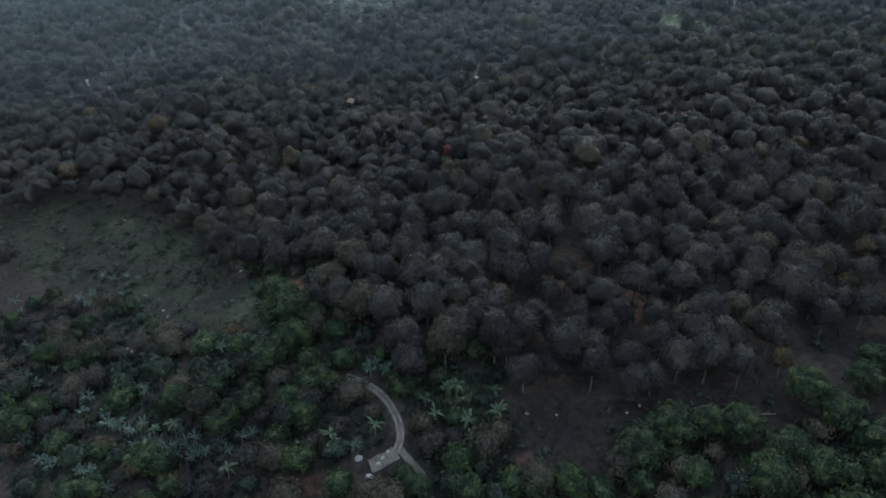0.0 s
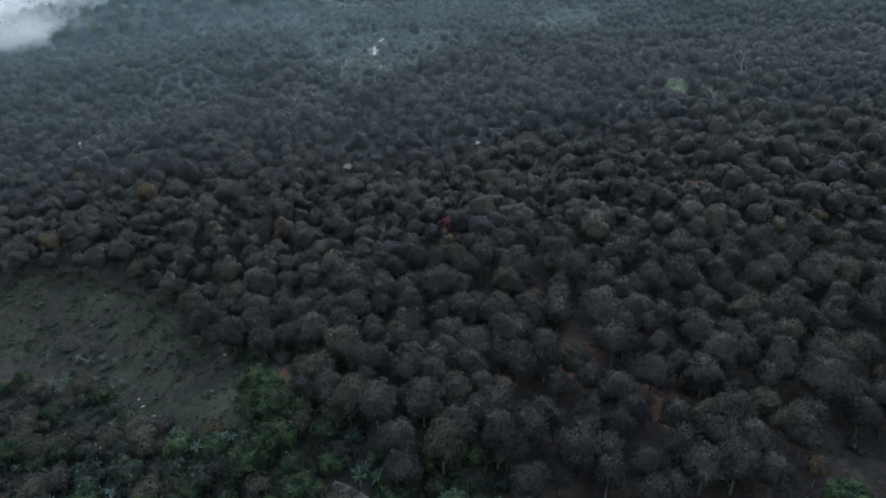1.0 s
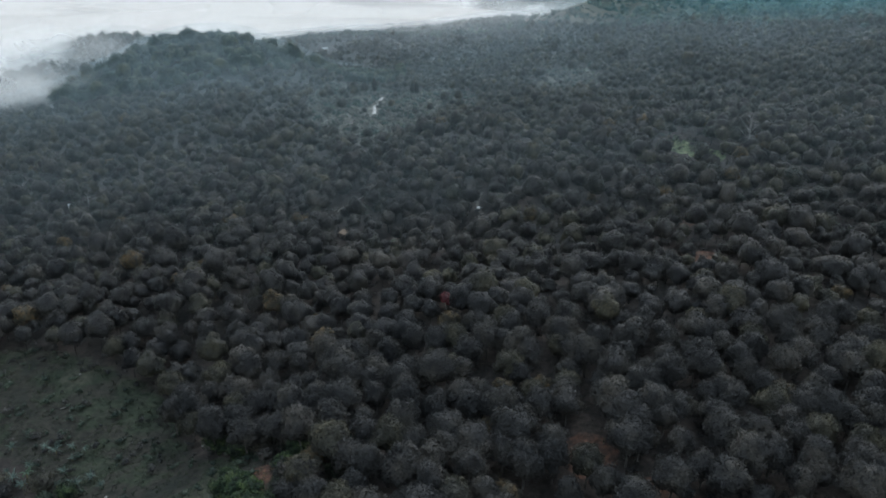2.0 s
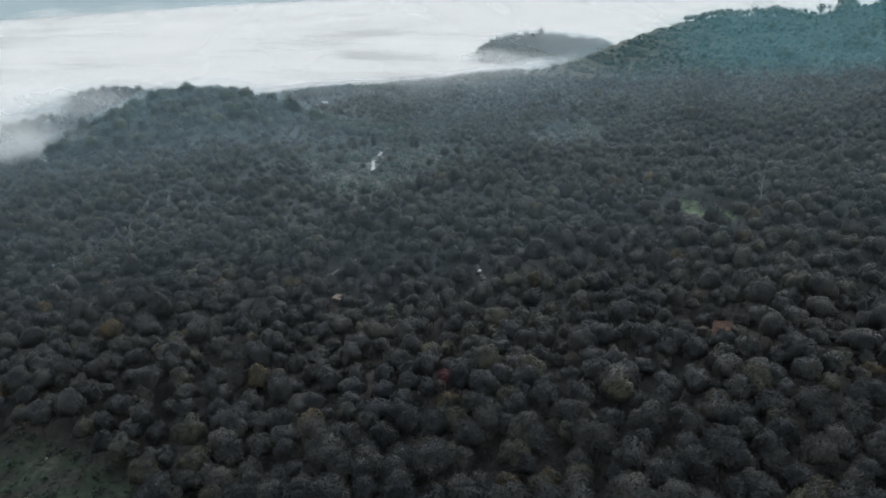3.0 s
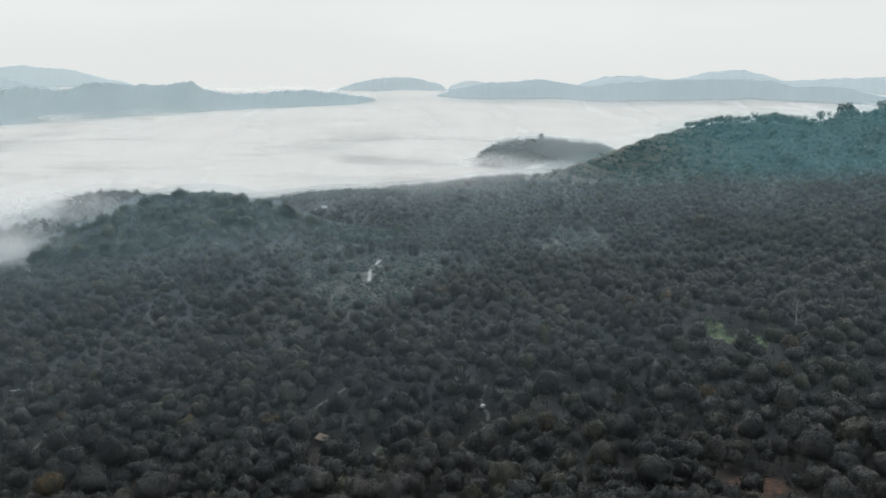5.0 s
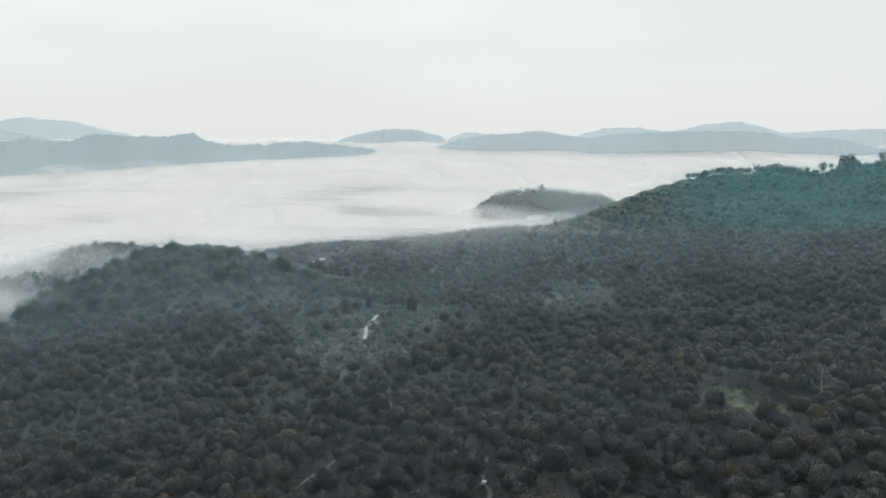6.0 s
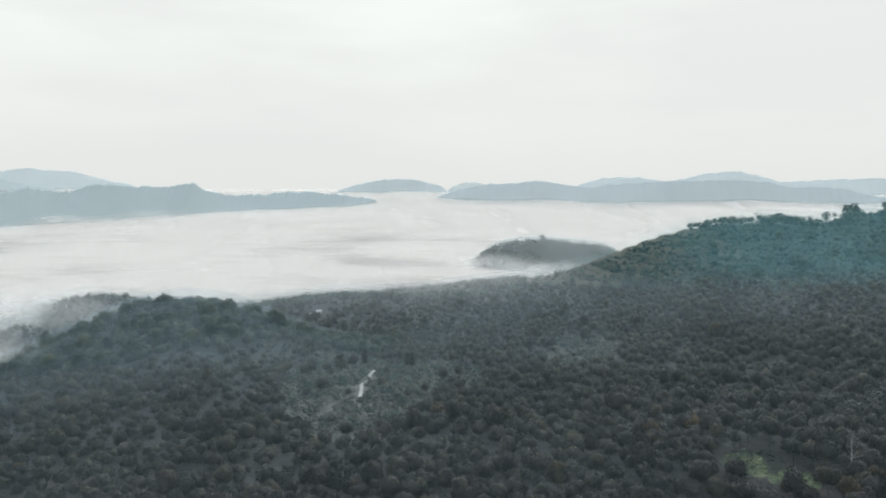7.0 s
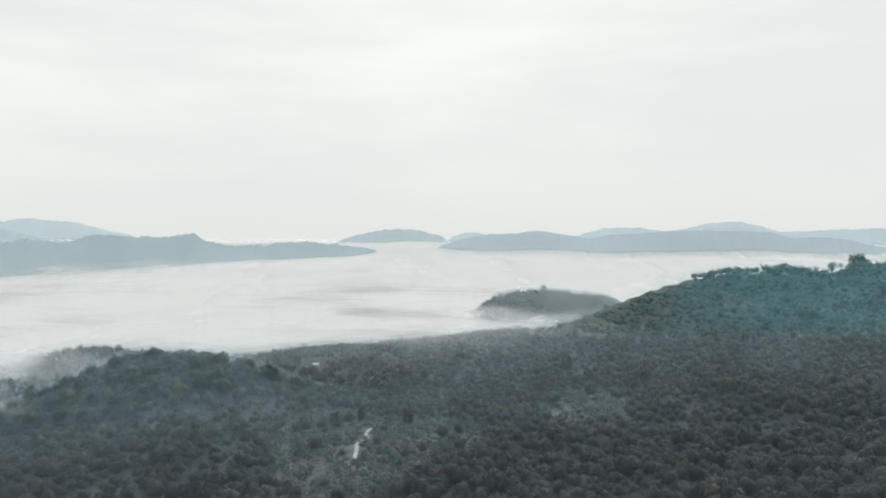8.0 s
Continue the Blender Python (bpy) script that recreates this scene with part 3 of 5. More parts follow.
def scatter_mesh(name, shapes, xyz, rng, sizes, talls, mat, label, category):
    """One mesh of many plants, each a turned and sized copy of one of the shapes."""
    vs, fs, n = [], [], 0
    pick = rng.integers(0, len(shapes), len(xyz))
    turn = rng.uniform(0, 2 * np.pi, len(xyz))
    for k, p in enumerate(xyz):
        v, f = shapes[pick[k]]
        c, s = math.cos(turn[k]), math.sin(turn[k])
        w = np.empty_like(v)
        w[:, 0], w[:, 1] = (v[:, 0] * c - v[:, 1] * s) * sizes[k], (v[:, 0] * s + v[:, 1] * c) * sizes[k]
        w[:, 2] = v[:, 2] * sizes[k] * talls[k]
        vs.append(w + p)
        fs.append(f + n)
        n += len(v)
    ob = new(name, mesh_of(name, np.concatenate(vs), np.concatenate(fs), mat, True))
    return tagged(ob, label, category, kind="stuff")


# ---- where the trees stand ----
def field(rng, y0, y1, gap, jitter, side=0.63, margin=14):
    """Rough rows of planting places."""
    out = []
    for r, y in enumerate(np.arange(y0, y1, gap * 0.88)):
        half = side * y + margin
        x = np.arange(-half, half, gap) + (r % 2) * gap / 2
        out.append(np.stack([x, np.full_like(x, y)], -1))
    p = np.concatenate(out)
    return p + rng.uniform(-jitter, jitter, p.shape)


# open ground: middle and reach
OPEN_SPOTS = [(1.2, 237, 4.5), (15, 346, 5), (14, 337, 5), (12, 326, 6), (7, 318, 6), (16, 332, 5), (-40, 324, 5.5), (-39, 317, 4), (38, 360, 6), (36, 350, 4.5), (29, 346, 3), (-40, 333, 6), (-38.5, 326, 5), (-20, 332, 4), (-190, 410, 7), (-187, 405, 6.5), (-183, 396, 4), (-148, 352, 6), (-146, 345, 5), (-161, 1143, 16), (-161, 1122, 15), (139, 372, 3), (117, 394, 5), (126, 380, 4), (-142, 338, 6), (112, 394, 4), (113, 384, 4), (120, 372, 4), (77.3, 276.3, 6), (83.7, 264.7, 5)]


def orchard_free(p, rng):
    x, y = p.T
    keep = path_free(x, y, 2.4) & ((y < 250) | (path_free(x, y + 5, 1.6, True) & path_free(x, y + 10, 0.6, True)))
    keep &= np.maximum(turf_cover(x, y), bare_cover(x, y)) < 0.42
    keep &= (red_cover(x, y) < 0.5) & (lawn_cover(x, y) < 0.4)
    keep &= np.hypot((x - 122) / 12, (y - 374) / 9) > 1
    keep &= (low_scrub(x, y) < 0.4) | (rng.random(len(x)) < 0.05)
    # a few single trees stand in these places instead
    for sx, sy in SINGLES:
        keep &= np.hypot(x - sx, y - sy) > 4.2
    keep &= np.hypot((x + 19) / 7, (y - 138) / 6) > 1
    # the scrubby foreground below the orchard
    keep &= ~((y < 146 + 0.12 * np.minimum(x, 0) * -1) & (x < -16))
    keep &= ~((y < 192) & (x < -54))
    keep &= ~((y < 204) & (x < -84))
    keep &= ~((y < 118) | ((y < 129) & (x > 6)) | ((y < 137) & (x > 74)))
    # open ground round the huts and the parked truck
    for cx, cy, r in OPEN_SPOTS:
        keep &= np.hypot(x - cx, y - cy) > r
    return keep


# yellowing and dry trees among the dark ones
SINGLES = [(23.4, 195.5), (9.8, 180.2), (1.8, 225.7), (-26.4, 165.9), (-36.7, 244.5), (13.7, 192.4), (76.8, 187.4), (69, 134), (94.7, 161.5), (11.8, 155.4), (60.1, 266.4), (-24.2, 294.3), (48.5, 235), (-118, 330), (-58, 350),
           (-84.4, 293.4), (-4, 330), (88, 330), (113.4, 237.3), (-62, 420), (40, 420), (-140.2, 290.3), (104.2, 173.8)]
rng = np.random.default_rng(7)
places = field(rng, 112, 420, 7.3, 2.9, 0.60, 12)
places = places[orchard_free(places, rng)]
gaps = np.array([noise.noise((a * 0.035, b * 0.035, 4.0)) for a, b in places])
places = places[((gaps < 0.5) | (places[:, 1] < 185) | (rng.random(len(places)) < 0.3)) & (rng.random(len(places)) > 0.03)]
# young trees in the wider gaps
spare = rng.uniform((-250, 126), (250, 420), (7000, 2))
spare = spare[(np.abs(spare[:, 0]) < 0.58 * spare[:, 1]) & orchard_free(spare, rng)]
for q in spare:
    if ((places - q) ** 2).sum(1).min() > (4.8 if q[1] < 172 and q[0] < 16 else 5.5) ** 2:
        places = np.vstack([places, q])
in_view = np.abs(places[:, 0]) < 0.60 * places[:, 1] + 12
rank = np.where(in_view, places[:, 1], 1e4 + places[:, 1])
order = np.argsort(rank)
close, rest = places[order[:300]], places[order[300:]]

ORCHARD_LABELS = "dark grey-green rounded orchard tree on bare soil"
kinds = []
for k in range(7):
    olive = k > 5
    kinds.append(tree_kind("orchard_tree", 20 + k, dict(radius=3.7 + 0.18 * (k % 3), height=6.2 + 0.6 * (k % 4), clumps=15 + k, cards=80, leaf=0.27, lift=2.0 + 0.25 * (k % 3), lump=0.36, heart=0.95, level=3, loose=0.7),
                           (5.6 + 0.4 * (k % 3), 0.2, 1.5), OLIVE if olive else ORCHARD, GREY_BARK, "olive-brown tinted rounded orchard tree on bare soil" if olive else ORCHARD_LABELS, "tree", "orchard trees"))
for x, y in close:
    s = rng.uniform(0.80, 1.16)
    stand(kinds[rng.integers(len(kinds))], x, y, rng.uniform(0, 360), s, rng.uniform(0.95, 1.3))
for ob in kinds:
    discard(ob)

def mid_crowns(level, cards, leaf):
    """Crowns with a short trunk, for the trees up the slope."""
    shapes = []
    for k in range(8):
        v, f = crown(rng, 3.4 + 0.1 * k, 6.3 + 0.6 * (k % 4), 11, cards, leaf, lump=0.40, heart=0.97, level=level, loose=0.7)
        v[:, 2] += 2.0
        bm = trunk_bm(4.5, 0.2, 1.2, 0)
        bmesh.ops.triangulate(bm, faces=bm.faces)
        bm.verts.index_update()
        tv, tf = np.array([q.co[:] for q in bm.verts]), np.array([[q.index for q in g.verts] for g in bm.faces])
        bm.free()
        shapes.append((np.concatenate([v, tv]), np.concatenate([f, tf + len(v)])))
    return shapes


near_crowns, up_crowns = mid_crowns(3, 17, 0.34), mid_crowns(2, 18, 0.40)
# slightly lighter, greener plain_foliage takes a share that grows with distance
tone = np.where(rng.random(len(rest)) < 0.12, 2, rng.random(len(rest)) < step(rest[:, 1], 250, 620))
tone = np.where(rng.random(len(rest)) < 0.014, 3, tone)
for flag, mat, lab in ((0, ORCHARD, "many dark grey-green orchard trees on the slope"), (1, PLAIN_TREES, "many grey-green orchard trees on the slope"), (2, OLIVE, "olive-brown tinted orchard trees on the slope"),
                       (3, YELLOWING, "orchard trees with yellow-brown fading leaves on the slope")):
    for shapes, band in ((near_crowns, rest[:, 1] < 290), (up_crowns, rest[:, 1] >= 290)):
        q = rest[(tone == flag) & band]
        scatter_mesh("orchard_trees", shapes, np.c_[q, ground_z(*q.T)], rng, rng.uniform(0.66, 1.20, len(q)), rng.uniform(0.9, 1.3, len(q)), mat, lab, "trees")


def left_hill(x, y):
    return np.maximum(np.exp(-((x + 255) / 130) ** 2 - ((y - 830) / 150) ** 2), np.exp(-((x + 118) / 75) ** 2 - ((y - 880) / 80) ** 2)) > 0.35


def ridge_crest(x):
    ys = np.arange(1250, 1560, 6.0)
    z = land(np.full_like(ys, x), ys)
    return float(ys[np.argmax((z - 94) / (ys - 147))])


CREST_X = np.arange(140, 1000, 20.0)
CREST_Y = np.array([ridge_crest(x) for x in CREST_X])


def far_trees(name, y0, y1, gap, jitter, clumps, cards, leaf, mat_split, label, radius=3.9, height=8.0, heart=0.76, hill_only=False, level=1):
    shapes = []
    for k in range(8):
        v, f = crown(rng, radius * (0.82 + 0.05 * k), height * (0.85 + 0.1 * (k % 4)), clumps, cards, leaf, lump=0.40, heart=heart, level=level, loose=0.7)
        v[:, 2] += 1.5
        shapes.append((v, f))
    p = field(rng, y0, y1, gap, jitter, 0.585, 20)
    p = p[orchard_free(p, rng)]
    z = ground_z(*p.T)
    # none where the fog or the crest of the ridge hides them
    seen = (z > -106) & ((p[:, 0] < 150) | (y1 > 1700) | (p[:, 1] < np.interp(p[:, 0], CREST_X, CREST_Y) + np.interp(p[:, 0], [410, 440], [-65, 12])))
    p, z = p[seen], z[seen]
    # on the ridge the trees stand in clumps on grassy terraces
    clump = np.array([noise.noise((a * 0.012, b * 0.012, 9.0)) for a, b in p])
    some = (hillside_cover(*p.T) < 0.5) | (p[:, 1] < 1120) | (p[:, 1] > 1650) | (clump > 0.02 - 0.5 * step(p[:, 0], 330, 500)) | (rng.random(len(p)) < 0.35 + 0.65 * step(p[:, 0], 330, 420))
    some &= left_hill(*p.T) == hill_only
    p, z = p[some], z[some]
    grove = np.array([noise.noise((a * 0.021, b * 0.021, 3.0)) for a, b in p])
    hill = mat_split(p[:, 0], p[:, 1], z)
    lower = np.where(hillside_cover(*p.T) > 0.5, rng.uniform(0.45, 0.8, len(p)) + 0.5 * (rng.random(len(p)) < 0.25), 1.0)
    kind = np.where(hill, 2, rng.random(len(p)) < step(p[:, 1], 250, 620))
    kind = np.where((kind < 2) & (rng.random(len(p)) < 0.14), 3, kind)
    kind = np.where((kind < 2) & (p[:, 1] < 600) & (rng.random(len(p)) < 0.012), 4, kind)
    for flag, mat, lab in ((0, ORCHARD, label), (1, PLAIN_TREES, label), (2, HAZED_FOREST, "dense dark forest on the hills, tinted teal-green for haze"), (3, OLIVE, "olive-brown tinted trees among the far orchard trees"), (4, YELLOWING, "yellow-brown fading trees among the far orchard trees")):
        q, h = p[kind == flag], z[kind == flag]
        if len(q):
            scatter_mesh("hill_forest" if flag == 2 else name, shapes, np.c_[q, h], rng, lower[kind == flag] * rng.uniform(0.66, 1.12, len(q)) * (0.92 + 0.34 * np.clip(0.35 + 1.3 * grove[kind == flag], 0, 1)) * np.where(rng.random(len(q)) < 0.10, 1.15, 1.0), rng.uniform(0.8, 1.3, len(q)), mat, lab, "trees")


def hilly(x, y, z):
    return left_hill(x, y) | (y > 1200) | (hillside_cover(x, y) > rng.random(len(x)))


far_trees("orchard_trees", 420, 800, 9.2, 3.2, 11, 8, 0.55, hilly, "many small dark orchard trees further down the slope", 4.4, 8.2, 0.96, False, 2)
far_trees("orchard_trees", 800, 1200, 10.6, 4.4, 8, 8, 0.85, hilly, "many small dark trees on the far plain", 5.0, 9.5, 0.96, False, 1)
far_trees("hill_forest", 640, 1040, 9.4, 3.8, 14, 9, 0.75, hilly, "dense forest on the round hill", 6.0, 11.5, 0.95, True, 2)
far_trees("ridge_trees", 1200, 1600, 10.4, 4.8, 6, 7, 0.95, hilly, "scattered trees on the terraced ridge", 5.0, 8.0, 0.98, False, 1)
far_trees("ridge_trees", 1730, 2240, 8.6, 3.8, 6, 8, 1.0, hilly, "trees on the wooded spur", 4.8, 9.0, 0.95, False, 1)


# ---- mist and distance ----
def fog_height(x, y):
    z = np.interp(y, [700, 1300, 2000, 2900, 3400, 3850, 3980, 4200, 4900], [-84, -80, -72, -55, -22, 12, 42, 62, 74])
    z = z - (10 + 24 * step(x, -410, -270)) * (1 - step(y, 1080, 1330))
    return z + 2.5 * np.sin(x * 0.004 + y * 0.002) + 1.5 * np.sin(y * 0.006 - x * 0.003 + 1.0)


def fog_cover(x, y):
    """How thickly the fog lies over the land: nothing where the ground stands out of it, all over deep ground."""
    drift = np.array([noise.fractal((a * 0.0045, b * 0.0026, 5.0), 0.9, 2.0, 4) for a, b in zip(x, y)])
    fine = np.array([noise.fractal((a * 0.016, b * 0.007, 8.0), 0.9, 2.0, 3) for a, b in zip(x, y)])
    deep = fog_height(x, y) - land(x, y) - 5.0 + 9.0 * drift + 4.0 * fine
    # long thinner lanes in the bank
    lane = np.array([noise.fractal((a * 0.0021, b * 0.0062, 2.0), 0.8, 2.0, 3) for a, b in zip(x, y)])
    thin = 0.46 * step(lane, 0.08, 0.45) * step(y, 1450, 1700) * (1 - step(y, 2500, 2900))
    return step(deep, -6.0, 30.0) * step(y, 700, 900) * (1 - thin)


def build_fog():
    xs = axis((-4400, -1200, 160), (-1200, 900, 22), (900, 1200, 50), (1200, 4400, 80))
    ys = axis((700, 2480, 20), (2480, 4860, 60))
    X, Y = np.meshgrid(xs, ys)
    white = (0.90, 0.875, 0.84)
    base = new("fog_bank")
    tagged(base, "white sea of morning fog filling the valley", "fog", kind="stuff")
    top = fog_height(X, Y) + 2.0 * np.array([noise.fractal((a * 0.0018, b * 0.0006, 0.0), 1.0, 2.0, 3) for a, b in zip(X.ravel(), Y.ravel())]).reshape(X.shape)
    billow = np.array([noise.fractal((a * 0.0032, b * 0.004, 6.0), 0.8, 2.0, 3) for a, b in zip(X.ravel(), Y.ravel())]).reshape(X.shape)
    top = top + 9.0 * billow * step(Y, 3100, 3700)
    cover = fog_cover(X.ravel(), Y.ravel())
    for lift, alpha, low in ((9, 0.10, 0.2), (5, 0.22, 0.4), (1, 0.40, 0.6), (-4, 0.65, 0.8), (-10, 1.0, 1.0)):
        v, f = sheet(xs, ys, top + lift)
        me = mesh_of("fog_layer", v, f, mist_material("fog", white, alpha, 400, 500, 0.0030, low, (1.0, 0.3, 1), faded=True, detail=1.0), True)
        me.attributes.new("thickness", "FLOAT", "POINT").data.foreach_set("value", cover.astype(np.float32))
        new("fog_layer", me).parent = base


build_fog()


def build_ground_mist():
    """Low mist lying between the trees, below their tops."""
    xs, ys = axis((-1000, -300, 20), (-300, 300, 7), (300, 1000, 20)), axis((100, 520, 7), (520, 1480, 14))
    X, Y = np.meshgrid(xs, ys)
    lift = np.array([noise.noise((a * 0.02, b * 0.02, 2.0)) for a, b in zip(X.ravel(), Y.ravel())]).reshape(X.shape)
    v, f = sheet(xs, ys, land(X, Y) + 3.0 + 1.5 * lift)
    mat = mist_material("ground_mist", (0.72, 0.79, 0.80), 0.08, 400, 500, 0.02, 0.4, (1, 1, 1), 145, 420, True)
    me = mesh_of("ground_mist", v, f, mat, True)
    x, y = v[:, 0], v[:, 1]
    closed = np.ones(len(x))
    for cx, cy, r in OPEN_SPOTS:
        closed *= step(np.hypot(x - cx, y - cy), r, r + 12)
    open_land = np.maximum(np.maximum(turf_cover(x, y), bare_cover(x, y)), np.maximum(np.maximum(low_scrub(x, y) * 1.5, 1.6 * lawn_cover(x, y)), hillside_cover(x, y)))
    me.attributes.new("thickness", "FLOAT", "POINT").data.foreach_set("value", (np.clip(1 - 1.6 * open_land, 0, 1) * np.where(path_free(x, y, 9.0), 1.0, 0.25) * closed).astype(np.float32))
    tagged(new("ground_mist", me), "thin bluish ground mist lying between the trees", "mist", kind="stuff")


build_ground_mist()


def draped_veil(name, lift, amount, colour, label, x0, x1, y0, y1, gap):
    """A thin tinted sheet draped over the tree tops, standing in for mist and haze."""
    xs, ys = np.arange(x0, x1 + gap, gap), np.arange(y0, y1 + gap, gap)
    X, Y = np.meshgrid(xs, ys)
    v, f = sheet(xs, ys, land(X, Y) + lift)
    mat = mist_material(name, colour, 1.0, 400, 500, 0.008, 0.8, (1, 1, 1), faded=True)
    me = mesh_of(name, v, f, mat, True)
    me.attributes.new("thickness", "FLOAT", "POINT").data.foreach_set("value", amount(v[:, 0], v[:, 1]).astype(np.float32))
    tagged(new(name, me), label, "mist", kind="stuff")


# opacity of the forest sheets, rising with distance to imitate haze
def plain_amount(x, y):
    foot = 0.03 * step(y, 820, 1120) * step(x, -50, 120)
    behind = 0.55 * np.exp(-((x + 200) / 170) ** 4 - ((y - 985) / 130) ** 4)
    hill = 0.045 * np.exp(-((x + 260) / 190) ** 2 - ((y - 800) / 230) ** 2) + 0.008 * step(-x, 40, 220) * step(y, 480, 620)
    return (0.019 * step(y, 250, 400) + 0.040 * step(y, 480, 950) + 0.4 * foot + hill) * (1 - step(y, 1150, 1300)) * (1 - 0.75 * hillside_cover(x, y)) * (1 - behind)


def edge_amount(x, y):
    """Where the plain runs out into the sea of fog."""
    return (0.05 * step(y, 1000, 1180) + 0.17 * step(y, 1160, 1330)) * (1 - step(x, 90, 260)) * step(x, -560, -330) * (1 - step(y, 1540, 1600))


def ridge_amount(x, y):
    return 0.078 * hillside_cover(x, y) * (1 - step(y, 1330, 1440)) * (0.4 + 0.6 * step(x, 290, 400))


def spur_amount(x, y):
    return 0.36 * np.exp(-((x - 262) / 215) ** 4 - ((y - 1890) / 170) ** 4)


# added bluish sheets in place of distance haze over the forest
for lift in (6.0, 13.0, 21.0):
    draped_veil("canopy_mist", lift, plain_amount, (0.62, 0.79, 0.84), "thin bluish sheets standing in for distance haze over the forest", -1100, 900, 240, 1610, 15)
for lift in (7.0, 13.0, 19.0):
    draped_veil("edge_mist", lift, edge_amount, (0.80, 0.81, 0.80), "white mist where the plain runs out into the fog", -570, 390, 970, 1610, 15)
# added teal sheets that lay a haze tint over the ridge
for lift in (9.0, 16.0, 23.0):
    draped_veil("ridge_mist", lift, ridge_amount, (0.30, 0.64, 0.69), "thin teal sheets standing in for haze on the ridge", 0, 1300, 740, 1650, 15)
# one added pale sheet lightens the spur as haze would
draped_veil("spur_mist", 17.0, spur_amount, (0.80, 0.86, 0.86), "pale sheet standing in for haze on the wooded spur", -60, 480, 1700, 2090, 15)


def fog_ramp(x0, x1, y0, y1, z0, z1, alpha, low, patch=0.006):
    """Fog that creeps up a slope, thinning out towards its upper edge."""
    xs, ys = np.linspace(x0, x1, 70), np.linspace(y0, y1, 26)
    X, Y = np.meshgrid(xs, ys)
    wave = np.array([noise.fractal((a * 0.004, b * 0.006, z0), 1.0, 2.0, 3) for a, b in zip(X.ravel(), Y.ravel())]).reshape(X.shape)
    v, f = sheet(xs, ys, z0 + (z1 - z0) * (Y - y0) / (y1 - y0) + wave * (z1 - z0) * 0.22)
    mat = mist_material("creeping_fog", (0.85, 0.82, 0.785), alpha, z0 + 0.1 * (z1 - z0), z1 - 0.12 * (z1 - z0), patch, low, (1, 0.4, 1), faded=True, detail=1.5)
    me = mesh_of("fog_drift", v, f, mat, True)
    across, along = (X - x0) / (x1 - x0), (Y - y0) / (y1 - y0)
    thick = step(across, 0, 0.22) * (1 - step(across, 0.78, 1)) * step(along, 0, 0.2) * step(v[:, 2].reshape(X.shape) - fog_height(X, Y), 12, 28)
    me.attributes.new("thickness", "FLOAT", "POINT").data.foreach_set("value", thick.ravel().astype(np.float32))
    tagged(new("fog_drift", me), "white fog creeping up the wooded slopes", "fog", kind="stuff")


fog_ramp(-2700, -500, 2280, 2800, -70, -18, 0.6, 0.2)
fog_ramp(-2000, 100, 2700, 3500, -60, 24, 0.55, 0.2)
fog_ramp(-150, 3200, 3560, 4080, -16, 62, 0.8, 0.7)
fog_ramp(-160, 420, 1560, 1960, -84, -44, 0.6, 0.25, 0.010)


def puff(x, y, z, wide, tall, alpha):
    """A wisp of fog: a few soft sheets with their light falling off from the middle."""
    m = bpy.data.materials.new("wisp")
    m.use_nodes = True
    nt = m.node_tree
    nt.nodes.clear()
    link = nt.links.new
    tc = nt.nodes.new("ShaderNodeTexCoord")
    mp = nt.nodes.new("ShaderNodeMapping")
    mp.inputs["Scale"].default_value = (1 / wide, 1.0 / wide, 1 / tall)
    link(tc.outputs["Object"], mp.inputs[0])
    gr = nt.nodes.new("ShaderNodeTexGradient")
    gr.gradient_type = "QUADRATIC_SPHERE"
    link(mp.outputs[0], gr.inputs[0])
    n = nt.nodes.new("ShaderNodeMapRange")
    for i, v in enumerate((0.35, 0.65, 0.1, 1.3)):
        n.inputs[i + 1].default_value = v
    link(world_noise(nt, 0.018, 5.0), n.inputs[0])
    mul = nt.nodes.new("ShaderNodeMath")
    mul.operation = "MULTIPLY"
    mul.use_clamp = True
    link(gr.outputs["Fac"], mul.inputs[0])
    link(n.outputs[0], mul.inputs[1])
    mul2 = nt.nodes.new("ShaderNodeMath")
    mul2.operation = "MULTIPLY"
    mul2.inputs[1].default_value = alpha
    link(mul.outputs[0], mul2.inputs[0])
    d = nt.nodes.new("ShaderNodeBsdfDiffuse")
    t = nt.nodes.new("ShaderNodeBsdfTranslucent")
    d.inputs[0].default_value = t.inputs[0].default_value = (0.93, 0.94, 0.93, 1)
    half = node(nt, "ShaderNodeMixShader", Fac=0.5)
    link(d.outputs[0], half.inputs[1])
    link(t.outputs[0], half.inputs[2])
    clear = nt.nodes.new("ShaderNodeBsdfTransparent")
    mix = nt.nodes.new("ShaderNodeMixShader")
    link(mul2.outputs[0], mix.inputs[0])
    link(clear.outputs[0], mix.inputs[1])
    link(half.outputs[0], mix.inputs[2])
    link(mix.outputs[0], nt.nodes.new("ShaderNodeOutputMaterial").inputs[0])
    base = tagged(new("mist_wisp"), "soft white wisp of fog drifting by the hill", "mist", kind="stuff")
    base.location = (x, y, z)
    for k in (-1, 0, 1):
        xs, zs = np.linspace(-wide, wide, 13), np.linspace(-tall, tall, 9)
        X, Z = np.meshgrid(xs, zs)
        v = np.stack([X.ravel(), np.full(X.size, k * wide * 0.18) + 6 * np.sin(X.ravel() * 0.05 + k), Z.ravel()], -1)
        ob = new("wisp_layer", mesh_of("wisp_layer", v, sheet(xs, zs, Z)[1], m))
        ob.parent = base


puff(-440, 800, -58, 130, 55, 0.5)
puff(-362, 722, -44, 75, 32, 0.45)
puff(-520, 1120, -66, 150, 40, 0.6)
puff(-500, 1010, -70, 170, 45, 0.5)
puff(-330, 1040, -72, 120, 30, 0.4)
